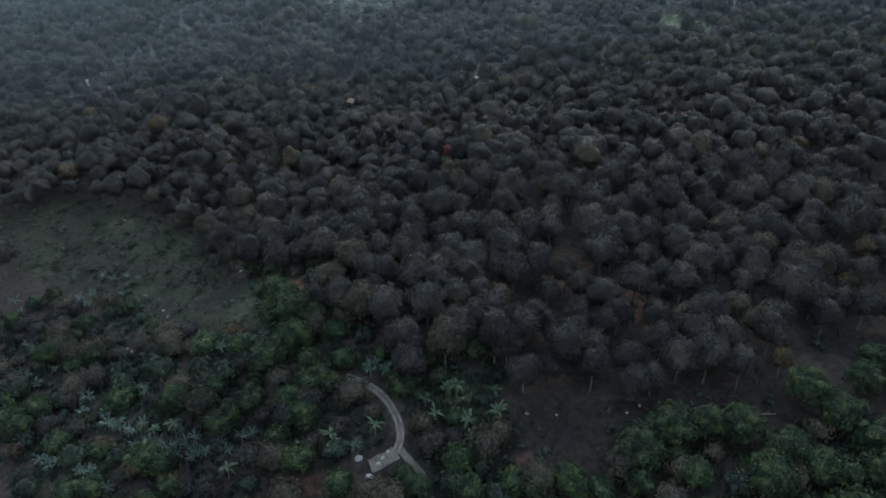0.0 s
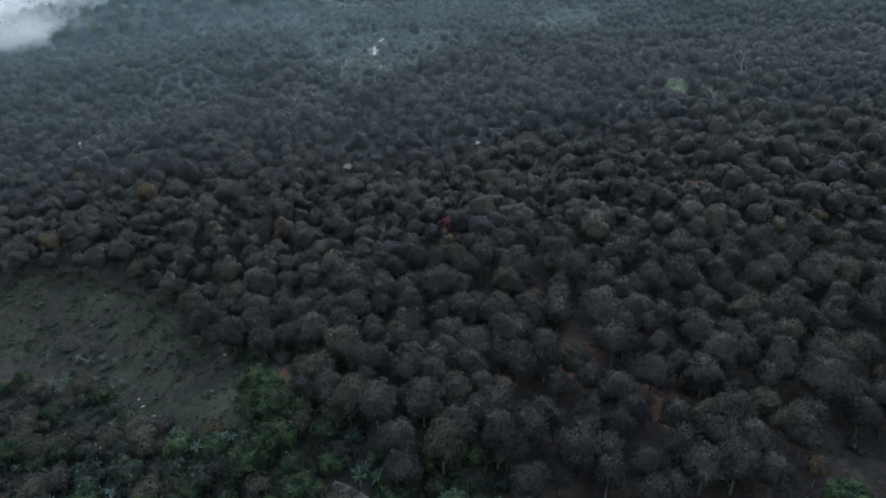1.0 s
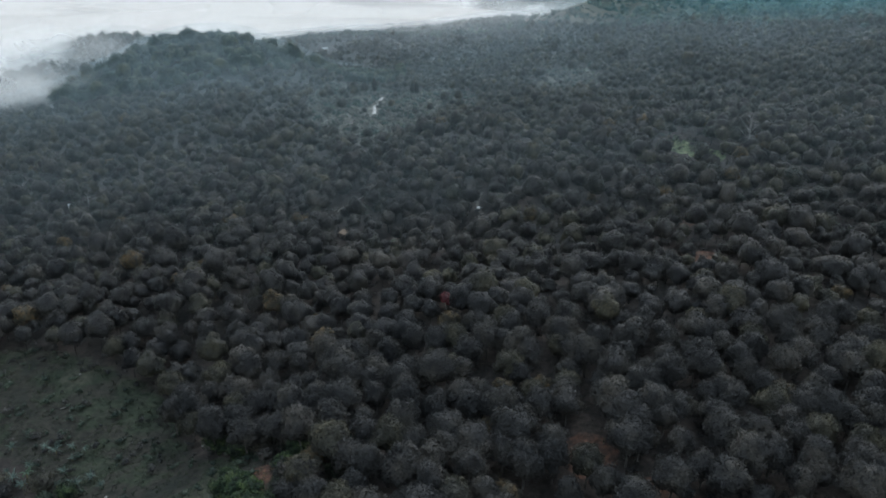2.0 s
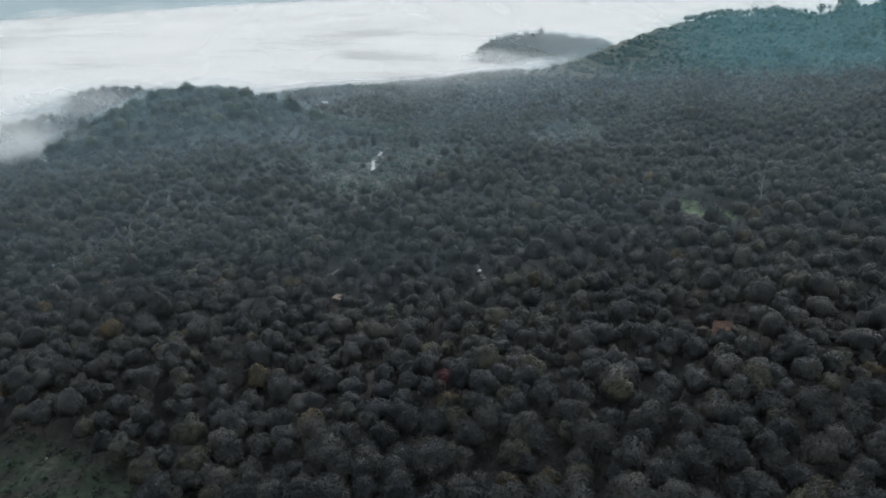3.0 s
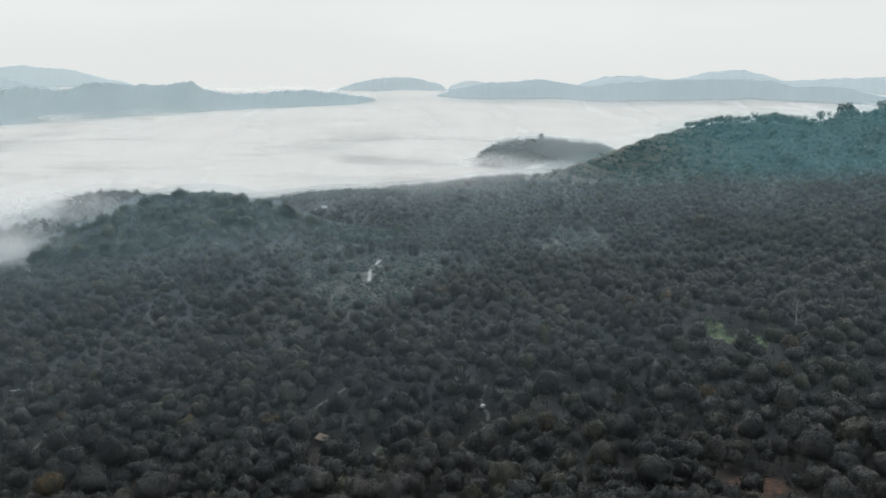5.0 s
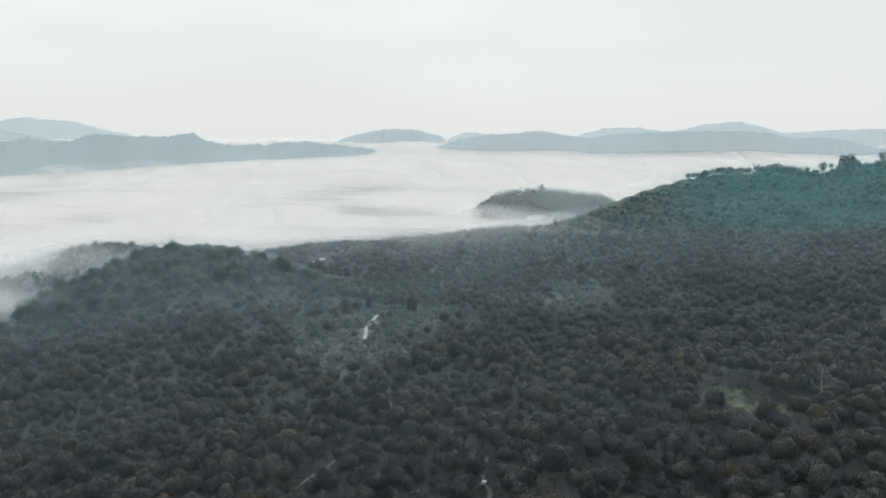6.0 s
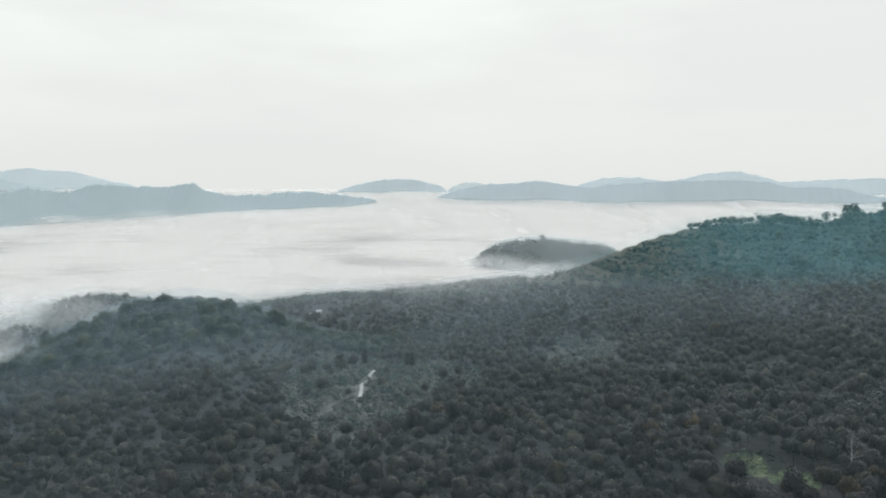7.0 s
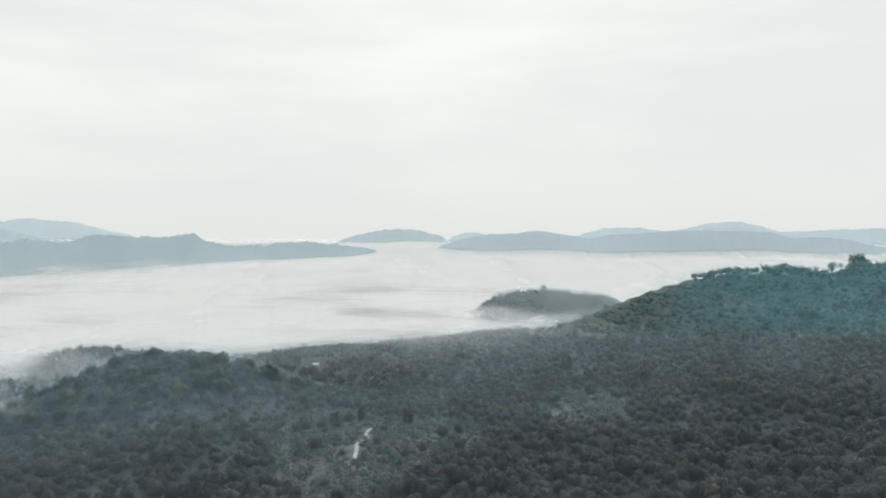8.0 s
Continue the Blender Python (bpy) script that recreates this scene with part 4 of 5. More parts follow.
puff(90, 1775, -66, 150, 26, 0.6)
puff(215, 1750, -74, 150, 22, 0.6)


# wooded slopes with the distance haze put into their base colour
def haze_tint_material(a, b):
    m, nt, bsdf = material("haze_tinted_forest", 1.0, 0.0)
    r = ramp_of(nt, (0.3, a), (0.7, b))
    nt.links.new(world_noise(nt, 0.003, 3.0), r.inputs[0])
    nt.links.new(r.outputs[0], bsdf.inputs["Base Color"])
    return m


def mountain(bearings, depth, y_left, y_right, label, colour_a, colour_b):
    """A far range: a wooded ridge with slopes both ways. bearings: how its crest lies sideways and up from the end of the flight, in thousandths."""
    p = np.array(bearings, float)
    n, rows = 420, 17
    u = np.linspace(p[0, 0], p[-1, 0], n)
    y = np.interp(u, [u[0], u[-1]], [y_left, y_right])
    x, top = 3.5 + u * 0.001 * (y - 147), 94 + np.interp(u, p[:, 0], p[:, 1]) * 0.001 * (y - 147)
    for _ in range(3):
        top[1:-1] = (top[:-2] + 2 * top[1:-1] + top[2:]) / 4
    rough = np.array([noise.fractal((a * 0.02, 3.0, y_left * 0.01), 0.7, 2.0, 6) for a in x])
    trees = np.random.default_rng(3).normal(0, 2.2 if y_left < 3500 else 0.5, n)
    verts = np.zeros((rows, n, 3))
    for j, lane in enumerate(np.linspace(-1, 1, rows)):
        s = math.copysign(abs(lane) ** 1.8, lane)
        fall = abs(s) ** 1.0
        bump = np.array([noise.fractal((a * 0.008, s * 2.0, y_left * 0.02), 0.9, 2.0, 4) for a in x])
        z = top * (1 - fall) - 150 * fall + rough * 5.0 * (1 - fall) ** 5 + trees * (1 - fall) ** 12 + bump * 14 * fall * (1 - fall)
        verts[j] = np.stack([x, y + s * depth, z], -1)
    i = (np.arange(rows - 1)[:, None] * n + np.arange(n - 1)).ravel()
    mat = haze_tint_material(colour_a, colour_b)
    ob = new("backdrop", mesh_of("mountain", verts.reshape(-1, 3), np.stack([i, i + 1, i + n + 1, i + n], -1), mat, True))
    tagged(ob, label, "mountain", kind="structure")


# haze painted into the ranges: the farther, the paler the blue-grey
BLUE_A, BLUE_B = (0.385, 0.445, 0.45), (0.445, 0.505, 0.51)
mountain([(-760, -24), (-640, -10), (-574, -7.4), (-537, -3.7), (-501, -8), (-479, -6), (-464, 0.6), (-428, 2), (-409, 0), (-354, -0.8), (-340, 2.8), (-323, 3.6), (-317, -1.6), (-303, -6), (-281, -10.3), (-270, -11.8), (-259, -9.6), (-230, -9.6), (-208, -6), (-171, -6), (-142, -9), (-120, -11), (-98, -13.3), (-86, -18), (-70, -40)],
         240, 2620, 3950, "wooded range tinted haze blue-grey, rising out of the fog", BLUE_A, BLUE_B)
mountain([(-760, 14), (-640, 16), (-574, 18), (-537, 22.6), (-515, 19.7), (-479, 18), (-457, 12.4), (-435, 6.5), (-406, 2.5), (-370, -20)], 160, 4560, 4560, "far mountain tinted pale haze blue behind the range", (0.60, 0.655, 0.655), (0.64, 0.69, 0.69))
mountain([(-760, 22), (-640, 14), (-574, 8.7), (-530, 0), (-493, -6), (-470, -20)], 160, 4200, 4200, "shoulder of the far mountain tinted pale haze blue", (0.52, 0.585, 0.59), (0.56, 0.62, 0.625))
mountain([(-152, -18), (-142, -6), (-113, 3.6), (-91, 8.7), (-61, 11.8), (-32, 10), (-3, 2.8), (10, -8), (22, -24)], 150, 4300, 4300, "far hill tinted pale haze blue above the fog", (0.53, 0.585, 0.59), (0.57, 0.625, 0.63))
mountain([(-5, -12), (12, 2.8), (26, 7), (41, 8), (56, 3.6), (75, -10)], 90, 4500, 4500, "small hill tinted pale with haze, peeping over the far fog", (0.63, 0.675, 0.675), (0.66, 0.70, 0.70))
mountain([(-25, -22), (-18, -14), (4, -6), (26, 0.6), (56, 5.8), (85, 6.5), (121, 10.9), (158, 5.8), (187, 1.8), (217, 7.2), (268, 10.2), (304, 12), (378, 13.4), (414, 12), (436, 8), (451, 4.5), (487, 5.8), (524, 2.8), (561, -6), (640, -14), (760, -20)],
         160, 4000, 4000, "far range tinted haze blue-grey above the fog", (0.485, 0.54, 0.55), (0.53, 0.585, 0.595))
mountain([(150, -10), (180, 7.2), (209, 14.6), (253, 16), (283, 10.9), (304, 12.4), (334, 19.7), (374, 24.8), (407, 19), (436, 10.9), (466, 12.4), (510, 15.3), (574, 16.7), (650, 20), (760, 16)], 120, 4620, 4620, "farthest mountains tinted pale haze blue on the horizon", (0.60, 0.665, 0.675), (0.635, 0.695, 0.705))


# ---- single trees ----
def plant_at(kinds, spots, rng, size=(0.8, 1.2), tall=(0.9, 1.2)):
    for x, y in spots:
        stand(kinds[rng.integers(len(kinds))], x, y, rng.uniform(0, 360), rng.uniform(*size), rng.uniform(*tall))


# skyline foliage, made lighter and more teal to paint in haze
HAZED_RIDGE_LEAF = leaf_material("hazed_ridge_foliage", (0.055, 0.088, 0.084), (0.075, 0.110, 0.102), (0.105, 0.13, 0.115), 0.05, lace=0.9, gaps=0.44)
RED_LEAF = leaf_material("red_foliage", (0.10, 0.03, 0.035), (0.16, 0.04, 0.045), (0.22, 0.05, 0.05), 0.5)
yellow_kinds = [tree_kind("yellowing_tree", 60 + k, dict(radius=3.1 + 0.3 * k, height=5.6, clumps=24, cards=44, leaf=0.29, lift=2.4, heart=0.92, level=3, loose=0.5), (5.6, 0.2, 1.4), YELLOWING, BARK,
                          "orchard tree with yellow-brown fading leaves", "tree", "yellowing trees") for k in range(3)]
plant_at(yellow_kinds, SINGLES, rng, (0.65, 0.95))
red_tree = tree_kind("red_leaved_tree", 66, dict(radius=2.0, height=3.6, clumps=14, cards=50, leaf=0.26, lift=3.4), (5.2, 0.14, 0.8), RED_LEAF, BARK, "small tree with red flushed leaves", "tree")
plant_at([red_tree], [(1.2, 239)], rng)
discard(red_tree)
lush_kinds = [tree_kind("leafy_tree", 70 + k, dict(radius=3.2 + 0.4 * k, height=4.8 + 0.5 * k, clumps=26, cards=56, leaf=0.28, lift=0.7, heart=0.86, level=3, loose=0.55), (4.0, 0.18, 1.3), LUSH, BARK,
                        "fresh green leafy tree in the scrub", "tree", "green trees below the orchard") for k in range(3)]
LUSH_SPOTS = [(-96.6, 174.8), (-99, 159.5), (-85.8, 157.7), (-27, 134.5), (-22.2, 138.4), (-50.1, 136.4), (-51.5, 132.4), (-33.1, 129.7), (-37.2, 157), (-35.7, 148.9), (-40.9, 153.9), (-33.1, 144.3), (-34.7, 153.3), (-111, 190.8),
              (16, 109.9), (22, 111), (35, 109), (28, 108), (45, 109), (-46.9, 126.4), (-58.4, 134.7), (-6, 109.7), (3, 107.8), (-44.8, 128.8), (-29.4, 125.6)]
plant_at(lush_kinds, LUSH_SPOTS, rng, (0.7, 1), (0.8, 1.1))
big_kinds = [tree_kind("broad_tree", 80 + k, dict(radius=5.2, height=7.0, clumps=44, cards=60, leaf=0.30, lift=1.5, lump=0.24, heart=0.88, level=3, loose=0.55), (6.5, 0.3, 2.2), BAMBOO if k else LUSH, BARK,
                       "large billowing green tree at the orchard foot", "tree", "green trees below the orchard") for k in range(3)]
plant_at(big_kinds, [(77, 122), (72, 127), (85, 130), (90.9, 136.9), (68, 109), (58, 107), (82, 115), (92, 124), (50, 119), (43, 119), (56, 118), (80, 108), (97, 131), (36, 115), (63, 113), (103.9, 139.9), (-38.2, 157), (-35.7, 150.7), (-34.4, 144.9), (-40.8, 160)], rng, (0.8, 1.1), (0.8, 1.1))
for ob in yellow_kinds + lush_kinds + big_kinds:
    discard(ob)


def dead_tree(height, radius, seed, label):
    random.seed(seed)
    base = tagged(new("dead_tree"), label, "dead tree")
    bm = bmesh.new()
    limb(bm, (0, 0, -0.6), (0.3, 0.1, height * 0.55), radius, radius * 0.6, 8)
    limb(bm, (0.3, 0.1, height * 0.55), (0.0, 0.2, height * 0.92), radius * 0.6, radius * 0.15, 6)
    part("trunk", bm, PALE_BARK, base)
    for k in range(13):
        w, up = k * 2.4, height * (0.42 + 0.036 * k)
        wide = height * (0.24 - 0.010 * k)
        tip = Vector((math.cos(w) * wide, math.sin(w) * wide, up + height * random.uniform(0.10, 0.20)))
        bm = bmesh.new()
        foot = Vector((0.2, 0.1, up))
        limb(bm, foot, tip, radius * 0.22, radius * 0.07, 4)
        for q in range(6):
            a = foot.lerp(tip, 0.3 + 0.13 * q)
            limb(bm, a, a + Vector((random.uniform(-1, 1), random.uniform(-1, 1), random.uniform(0.3, 1.1))) * height * 0.085, radius * 0.09, radius * 0.04, 3)
        part("branch", bm, PALE_BARK, base)
    return base


def place(ob, x, y, turn=0.0, sink=0.0):
    ob.matrix_world = pose(x, y, float(ground_z(x, y)) - sink, 0, 0, turn)
    return ob


place(dead_tree(19, 0.34, 5, "tall bare pale dead tree beside a grassy gap"), 135, 371, 40)
place(dead_tree(12, 0.2, 6, "thin bare dead tree near a white roof"), -176, 405, 130)
place(dead_tree(9, 0.16, 7, "slender bare pale tree among orchard trees"), 38, 318, 10)


def cypress(seed):
    r = np.random.default_rng(seed)
    base = tagged(new("cypress"), "dark narrow evergreen standing in the low clearing", "tree", "dark evergreens")
    part("trunk", trunk_bm(5, 0.25, 0.5, 2), BARK, base)
    v, f = crown(r, 3.0, 15.0, 26, 26, 0.6, under=-0.7, lump=0.5)
    v[:, 2] += 2.0
    ob = new("crown", mesh_of("crown", v, f, EVERGREEN, True))
    ob.parent = base
    return base


place(cypress(1), -61, 752)
place(cypress(2), -26, 756)
place(cypress(3), -22, 745)


tall_kinds = [tree_kind("ridge_tree", 90 + k, dict(radius=6.0 - 0.8 * k, height=9.0 + 1.5 * k, clumps=16 - k, cards=24, leaf=0.75, lift=2.0 + 2.5 * k, under=-0.6, lump=0.42 - 0.07 * k, heart=0.5 - 0.2 * k, loose=0.6), (11.0 + 3 * k, 0.4, 3.0), HAZED_RIDGE_LEAF, BARK,
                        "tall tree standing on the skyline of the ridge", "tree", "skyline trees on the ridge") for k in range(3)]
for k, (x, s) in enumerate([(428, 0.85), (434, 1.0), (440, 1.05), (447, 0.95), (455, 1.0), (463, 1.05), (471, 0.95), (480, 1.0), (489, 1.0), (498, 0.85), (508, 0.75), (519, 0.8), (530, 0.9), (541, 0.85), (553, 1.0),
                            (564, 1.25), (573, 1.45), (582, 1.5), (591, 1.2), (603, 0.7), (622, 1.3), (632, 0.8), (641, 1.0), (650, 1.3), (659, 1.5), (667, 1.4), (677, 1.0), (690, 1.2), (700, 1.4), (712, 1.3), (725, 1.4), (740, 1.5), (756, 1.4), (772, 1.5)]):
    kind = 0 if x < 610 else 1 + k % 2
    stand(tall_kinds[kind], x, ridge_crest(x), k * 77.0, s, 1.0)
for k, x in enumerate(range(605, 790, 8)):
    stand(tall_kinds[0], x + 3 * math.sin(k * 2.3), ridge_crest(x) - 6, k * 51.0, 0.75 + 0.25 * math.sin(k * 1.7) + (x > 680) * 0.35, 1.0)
for ob in tall_kinds:
    discard(ob)


# ---- banana plants ----
def leaf_bm(length, width, rise, droop, rng):
    """A long leaf: two halves folded along the rib, arching over."""
    bm = bmesh.new()
    rows = []
    n = 6
    for k in range(n + 1):
        s = k / n
        out = length * (s - 0.18 * s * s)
        z = rise * length * s - droop * length * s * s
        w = width * (0.16 + math.sin(math.pi * min(1, s * 0.92 + 0.08)) ** 0.7) * (1 - 0.15 * s) * rng.uniform(0.88, 1.1) if k < n else 0.02
        rows.append([bm.verts.new((out, -w, z - w * 0.25)), bm.verts.new((out, 0, z)), bm.verts.new((out, w, z - w * 0.25))])
    for a, b in zip(rows, rows[1:]):
        for q in (0, 1):
            bm.faces.new((a[q], b[q], b[q + 1], a[q + 1]))
    return bm


def banana_plant(seed, leaves, length, stem, mat, label, upright=1.0, wide=0.24):
    r = np.random.default_rng(seed)
    random.seed(seed)
    base = tagged(new("banana_plant"), label, "banana plant", "banana plants")
    bm = bmesh.new()
    limb(bm, (0, 0, -0.4), (0.05, 0.05, stem), 0.17, 0.09, 7)
    part("stem", bm, STEM, base)
    for k in range(leaves):
        ob = part("leaf", leaf_bm(length * r.uniform(0.75, 1.1), wide * r.uniform(0.85, 1.15), r.uniform(0.35, 1.15) * upright, r.uniform(0.45, 0.85), r), mat, base)
        ob.matrix_basis = pose(0, 0, stem - 0.05, 0, 0, k * 137.5 + r.uniform(-12, 12))
    return base


green_bananas = [banana_plant(100 + k, 9, 2.6, 2.2 + 0.5 * k, BANANA, "green banana plant with arching leaves") for k in range(3)]
blue_bananas = [banana_plant(110 + k, 16, 2.5, 1.0 + 0.3 * k, BLUE_BANANA, "waxy blue-green banana plant with stiff leaves", 1.3, 0.13) for k in range(3)]
plant_at(green_bananas, [(9.4, 130.6), (9.5, 125.5), (4.3, 120.0), (3.7, 124.0), (-0.5, 131.2), (1.6, 130.9), (-4.9, 128.2), (-2.8, 124.7), (-14.7, 122.3), (-13.1, 135.1), (-16.5, 135.1), (-7.0, 133.4), (59.5, 118.3),
                         (-23.7, 121.4), (46, 124), (-64.8, 130.8), (-61.8, 128.8), (-56.9, 127.7), (-43.5, 116.7), (-99.3, 189.1), (112, 401), (110, 398), (-20, 327), (-18, 326)], rng, (0.75, 1.1))
plant_at(blue_bananas, [(-116.3, 178.6), (-113.1, 180.5), (-87.9, 149.8), (-90, 148), (-85.7, 151.5), (-100.3, 188.1), (-103.5, 190.3), (-97.5, 199.8), (-94.4, 201.8), (-68.3, 142.8), (-81.3, 142), (-83.5, 144.2), (-72.3, 154.6), (-70, 155.8),
                      (-73.1, 132.5), (-70, 131.3), (-67, 129.2), (-62, 126.1), (-59, 125.1), (-54.1, 124.5), (-51.1, 123.1), (-49.2, 121.7), (-46.2, 123), (-54.2, 146), (-51.1, 147.4), (-46.1, 147.4), (-44, 147.7), (-86.4, 185.7), (-83.1, 187.4),
                      (-82.8, 123.7), (-80.7, 124.5), (-75.6, 121.4), (-72.6, 120.3), (-97.6, 150.8), (-100.9, 153.2), (-42.1, 124.2), (-40.1, 125), (-12.7, 136.3), (-15.6, 137.3), (-10.8, 137), (-108.4, 168.4), (-104.9, 165.7), (-77.2, 166.3), (-79.3, 163.7),
                      (-41.1, 148.2), (-38.4, 147.6), (-18.8, 118.8), (-118.4, 184.9), (-121.8, 189.6), (46, 111), (112, 412), (110, 415), (-171, 412), (-168, 410), (-105, 480), (-95, 478), (-100, 470), (-57, 640), (-70, 600),
                      (-65.1, 125.9), (-57.1, 123.7), (-52, 125.3), (-44.2, 121.6), (-55.2, 122.3)], rng, (0.65, 1.0))
plant_at(blue_bananas, [(-74.6, 135.3), (-70.5, 132.9), (-66.4, 129.8), (-71.3, 131.5), (-62.9, 127.1), (-59.6, 125.8), (-56, 127.8), (-53, 123.4), (-50.9, 121.9), (-49.2, 122.2), (-47.2, 123.7), (-45.7, 122.3), (-61.2, 124.8), (-52, 121.4), (-85.4, 125.8), (-83.2, 124.8), (-81.5, 125), (-76.2, 122.4), (-74.6, 121.4), (-71.2, 118.5), (-67.5, 116.2), (-70, 143.2), (-67.9, 140.8), (-86.1, 139.4), (-82.1, 141.1), (-81.3, 138.4), (-75.5, 152.9), (-71.5, 154.5), (-57.6, 153.2), (-54.6, 151.9), (-49.2, 149.4), (-95.3, 155.7), (-89.5, 152.4), (-100.7, 152.4), (-104.2, 155), (-36.9, 138.4), (-26.4, 137.7), (-17.3, 137.1), (-13.7, 136.3), (-12.4, 135.7)], rng, (0.6, 0.9))
plant_at(blue_bananas, [(-109.7, 201.8), (-101.8, 194.7), (-100.7, 201.1), (-92.4, 192.4), (-85.9, 187), (-101.6, 188.7), (-96.3, 186.2), (-90.8, 185.9), (-90.4, 200.6), (-106.5, 192.9), (-78.4, 182), (-92.5, 197.5)], rng, (0.5, 0.7))
for ob in green_bananas + blue_bananas:
    discard(ob)


# ---- scrub ----
RUST_BUSHES = [(-91.9, 127.8), (-89, 134.8), (-71.6, 126.6), (-55.4, 116.3), (-63, 118.7), (-48.1, 150.9)]

def scrub_zone(x, y):
    left = (x < -17) & (y < 190) & (turf_cover(x, y) < 0.5) & (y > 100)
    right = (y < 121) & (x > 6) & (bare_cover(x, y) < 0.5) & (y > 100)
    middle = (x >= -17) & (x <= 12) & (y < 142) & (y > 100)
    return (left | right | middle) & path_free(x, y, 1.6) & (red_cover(x, y) < 0.4)


shrub_kinds = [tree_kind("shrub", 120 + k, dict(radius=2.2 + 0.3 * k, height=2.6 + 0.4 * k, clumps=18, cards=30, leaf=0.26, lift=0.0, heart=0.86, loose=0.6), (1.6, 0.1, 0.9), (SCRUB, ORCHARD, LUSH, OLIVE)[k], BARK,
                         ("dark green rounded shrub in the scrub", "grey-green rounded shrub in the scrub", "dark green tangled bush in the scrub", "brownish grey rounded bush in the scrub")[k], "shrub", "scrub below the orchard") for k in range(4)]
p = rng.uniform((-125, 100), (100, 190), (1900, 2))
p = p[scrub_zone(*p.T) & (np.abs(p[:, 0]) < 0.66 * p[:, 1] + 8)]
bananas = np.array([o.location[:2] for o in bpy.data.objects if o.name.startswith("banana_plant")])
chosen = []
for q in p:
    if ((bananas - q) ** 2).sum(1).min() > 2.6 ** 2 and all((q[0] - a) ** 2 + (q[1] - b) ** 2 > 3.6 ** 2 for a, b in chosen):
        chosen.append(tuple(q))
    if len(chosen) == 298:
        break
rusty = tree_kind("shrub", 131, dict(radius=2.6, height=3.8, clumps=18, cards=34, leaf=0.28, lift=0.0, heart=0.66, loose=0.6), (1.6, 0.1, 0.9), YELLOWING, BARK, "rust-topped rounded shrub in the scrub", "shrub", "scrub below the orchard")
plant_at([rusty], RUST_BUSHES, rng, (0.7, 1))
discard(rusty)
plant_at(shrub_kinds, chosen, rng, (0.7, 1.4), (0.8, 1.4))
for ob in shrub_kinds:
    discard(ob)


def tuft_shapes(rng, count, blades, tall, wide):
    out = []
    for _ in range(count):
        a = rng.uniform(0, 6.3, blades)
        d = np.stack([np.cos(a), np.sin(a), np.zeros(blades)], -1)
        s = np.stack([-np.sin(a), np.cos(a), np.zeros(blades)], -1) * wide
        foot = rng.normal(0, 0.25, (blades, 3)) * (1, 1, 0)
        tip = foot + d * rng.uniform(0.2, 0.8, (blades, 1)) * tall + np.array([0, 0, 1]) * rng.uniform(0.5, 1.1, (blades, 1)) * tall
        v = np.stack([foot - s, foot + s, tip], 1).reshape(-1, 3)
        out.append((v, np.arange(blades * 3).reshape(-1, 3)))
    return out


# loose undergrowth between the shrubs, and grass on the open slope
p = rng.uniform((-130, 98), (105, 182), (13000, 2))
p = p[scrub_zone(*p.T) & (np.abs(p[:, 0]) < 0.68 * p[:, 1] + 8)]
scatter_mesh("undergrowth", tuft_shapes(rng, 6, 16, 1.0, 0.14), np.c_[p, ground_z(*p.T)], rng, rng.uniform(0.5, 1.5, len(p)), rng.uniform(0.6, 1.3, len(p)), SCRUB, "loose dark green undergrowth and ferns on the soil", "undergrowth")
p = rng.uniform((-165, 105), (140, 420), (40000, 2))
p = p[(turf_cover(*p.T) > 0.45) & path_free(*p.T, 0.8)]
scatter_mesh("grass", tuft_shapes(rng, 6, 8, 0.55, 0.07), np.c_[p, ground_z(*p.T)], rng, rng.uniform(0.5, 1.5, len(p)), rng.uniform(0.5, 1.2, len(p)), GRASS, "patchy tufted grass on the open slope", "grass")
p = rng.uniform((-75, 104), (125, 215), (7000, 2))
p = p[~scrub_zone(*p.T) & (turf_cover(*p.T) < 0.5) & path_free(*p.T, 0.4) & (np.abs(p[:, 0]) < 0.62 * p[:, 1] + 6)]
patch = np.array([noise.noise((a * 0.09, b * 0.09, 6.0)) for a, b in p])
p = p[patch > -0.05]
scatter_mesh("weeds", tuft_shapes(rng, 6, 9, 0.7, 0.10), np.c_[p, ground_z(*p.T)], rng, rng.uniform(0.4, 1.4, len(p)), rng.uniform(0.4, 1.1, len(p)), OLIVE, "dry weeds and litter on the orchard soil", "weeds")
small = []
for k in range(5):
    small.append(crown(rng, 1.0, 1.3, 4, 6, 0.26, under=-0.1, lump=0.5, level=1))
p = rng.uniform((-165, 105), (110, 250), (5200, 2))
p = p[((turf_cover(*p.T) > 0.4) | (bare_cover(*p.T) > 0.5)) & path_free(*p.T, 1.0) & (rng.random(len(p)) < 0.3)]
scatter_mesh("low_bushes", small, np.c_[p, ground_z(*p.T)], rng, rng.uniform(0.4, 1.5, len(p)), rng.uniform(0.6, 1.2, len(p)), SCRUB, "small bushes dotted over the open slope", "bushes")
p = rng.uniform((-260, 150), (260, 430), (3600, 2))
p = p[(np.abs(p[:, 0]) < 0.6 * p[:, 1]) & path_free(*p.T, 0.7) & ~((p[:, 1] < 180) & (p[:, 0] < -17))]
scatter_mesh("low_bushes", small, np.c_[p, ground_z(*p.T)], rng, rng.uniform(0.5, 1.7, len(p)), rng.uniform(0.6, 1.2, len(p)), ORCHARD, "low dark bushes between the orchard trees", "bushes")
p = rng.uniform((-130, 520), (160, 930), (5600, 2))
p = p[(low_scrub(*p.T) > 0.3) & path_free(*p.T, 1.5)]
PALE_SCRUB = leaf_material("pale_scrub", (0.060, 0.068, 0.065), (0.088, 0.095, 0.088), (0.135, 0.140, 0.128), 0.12)
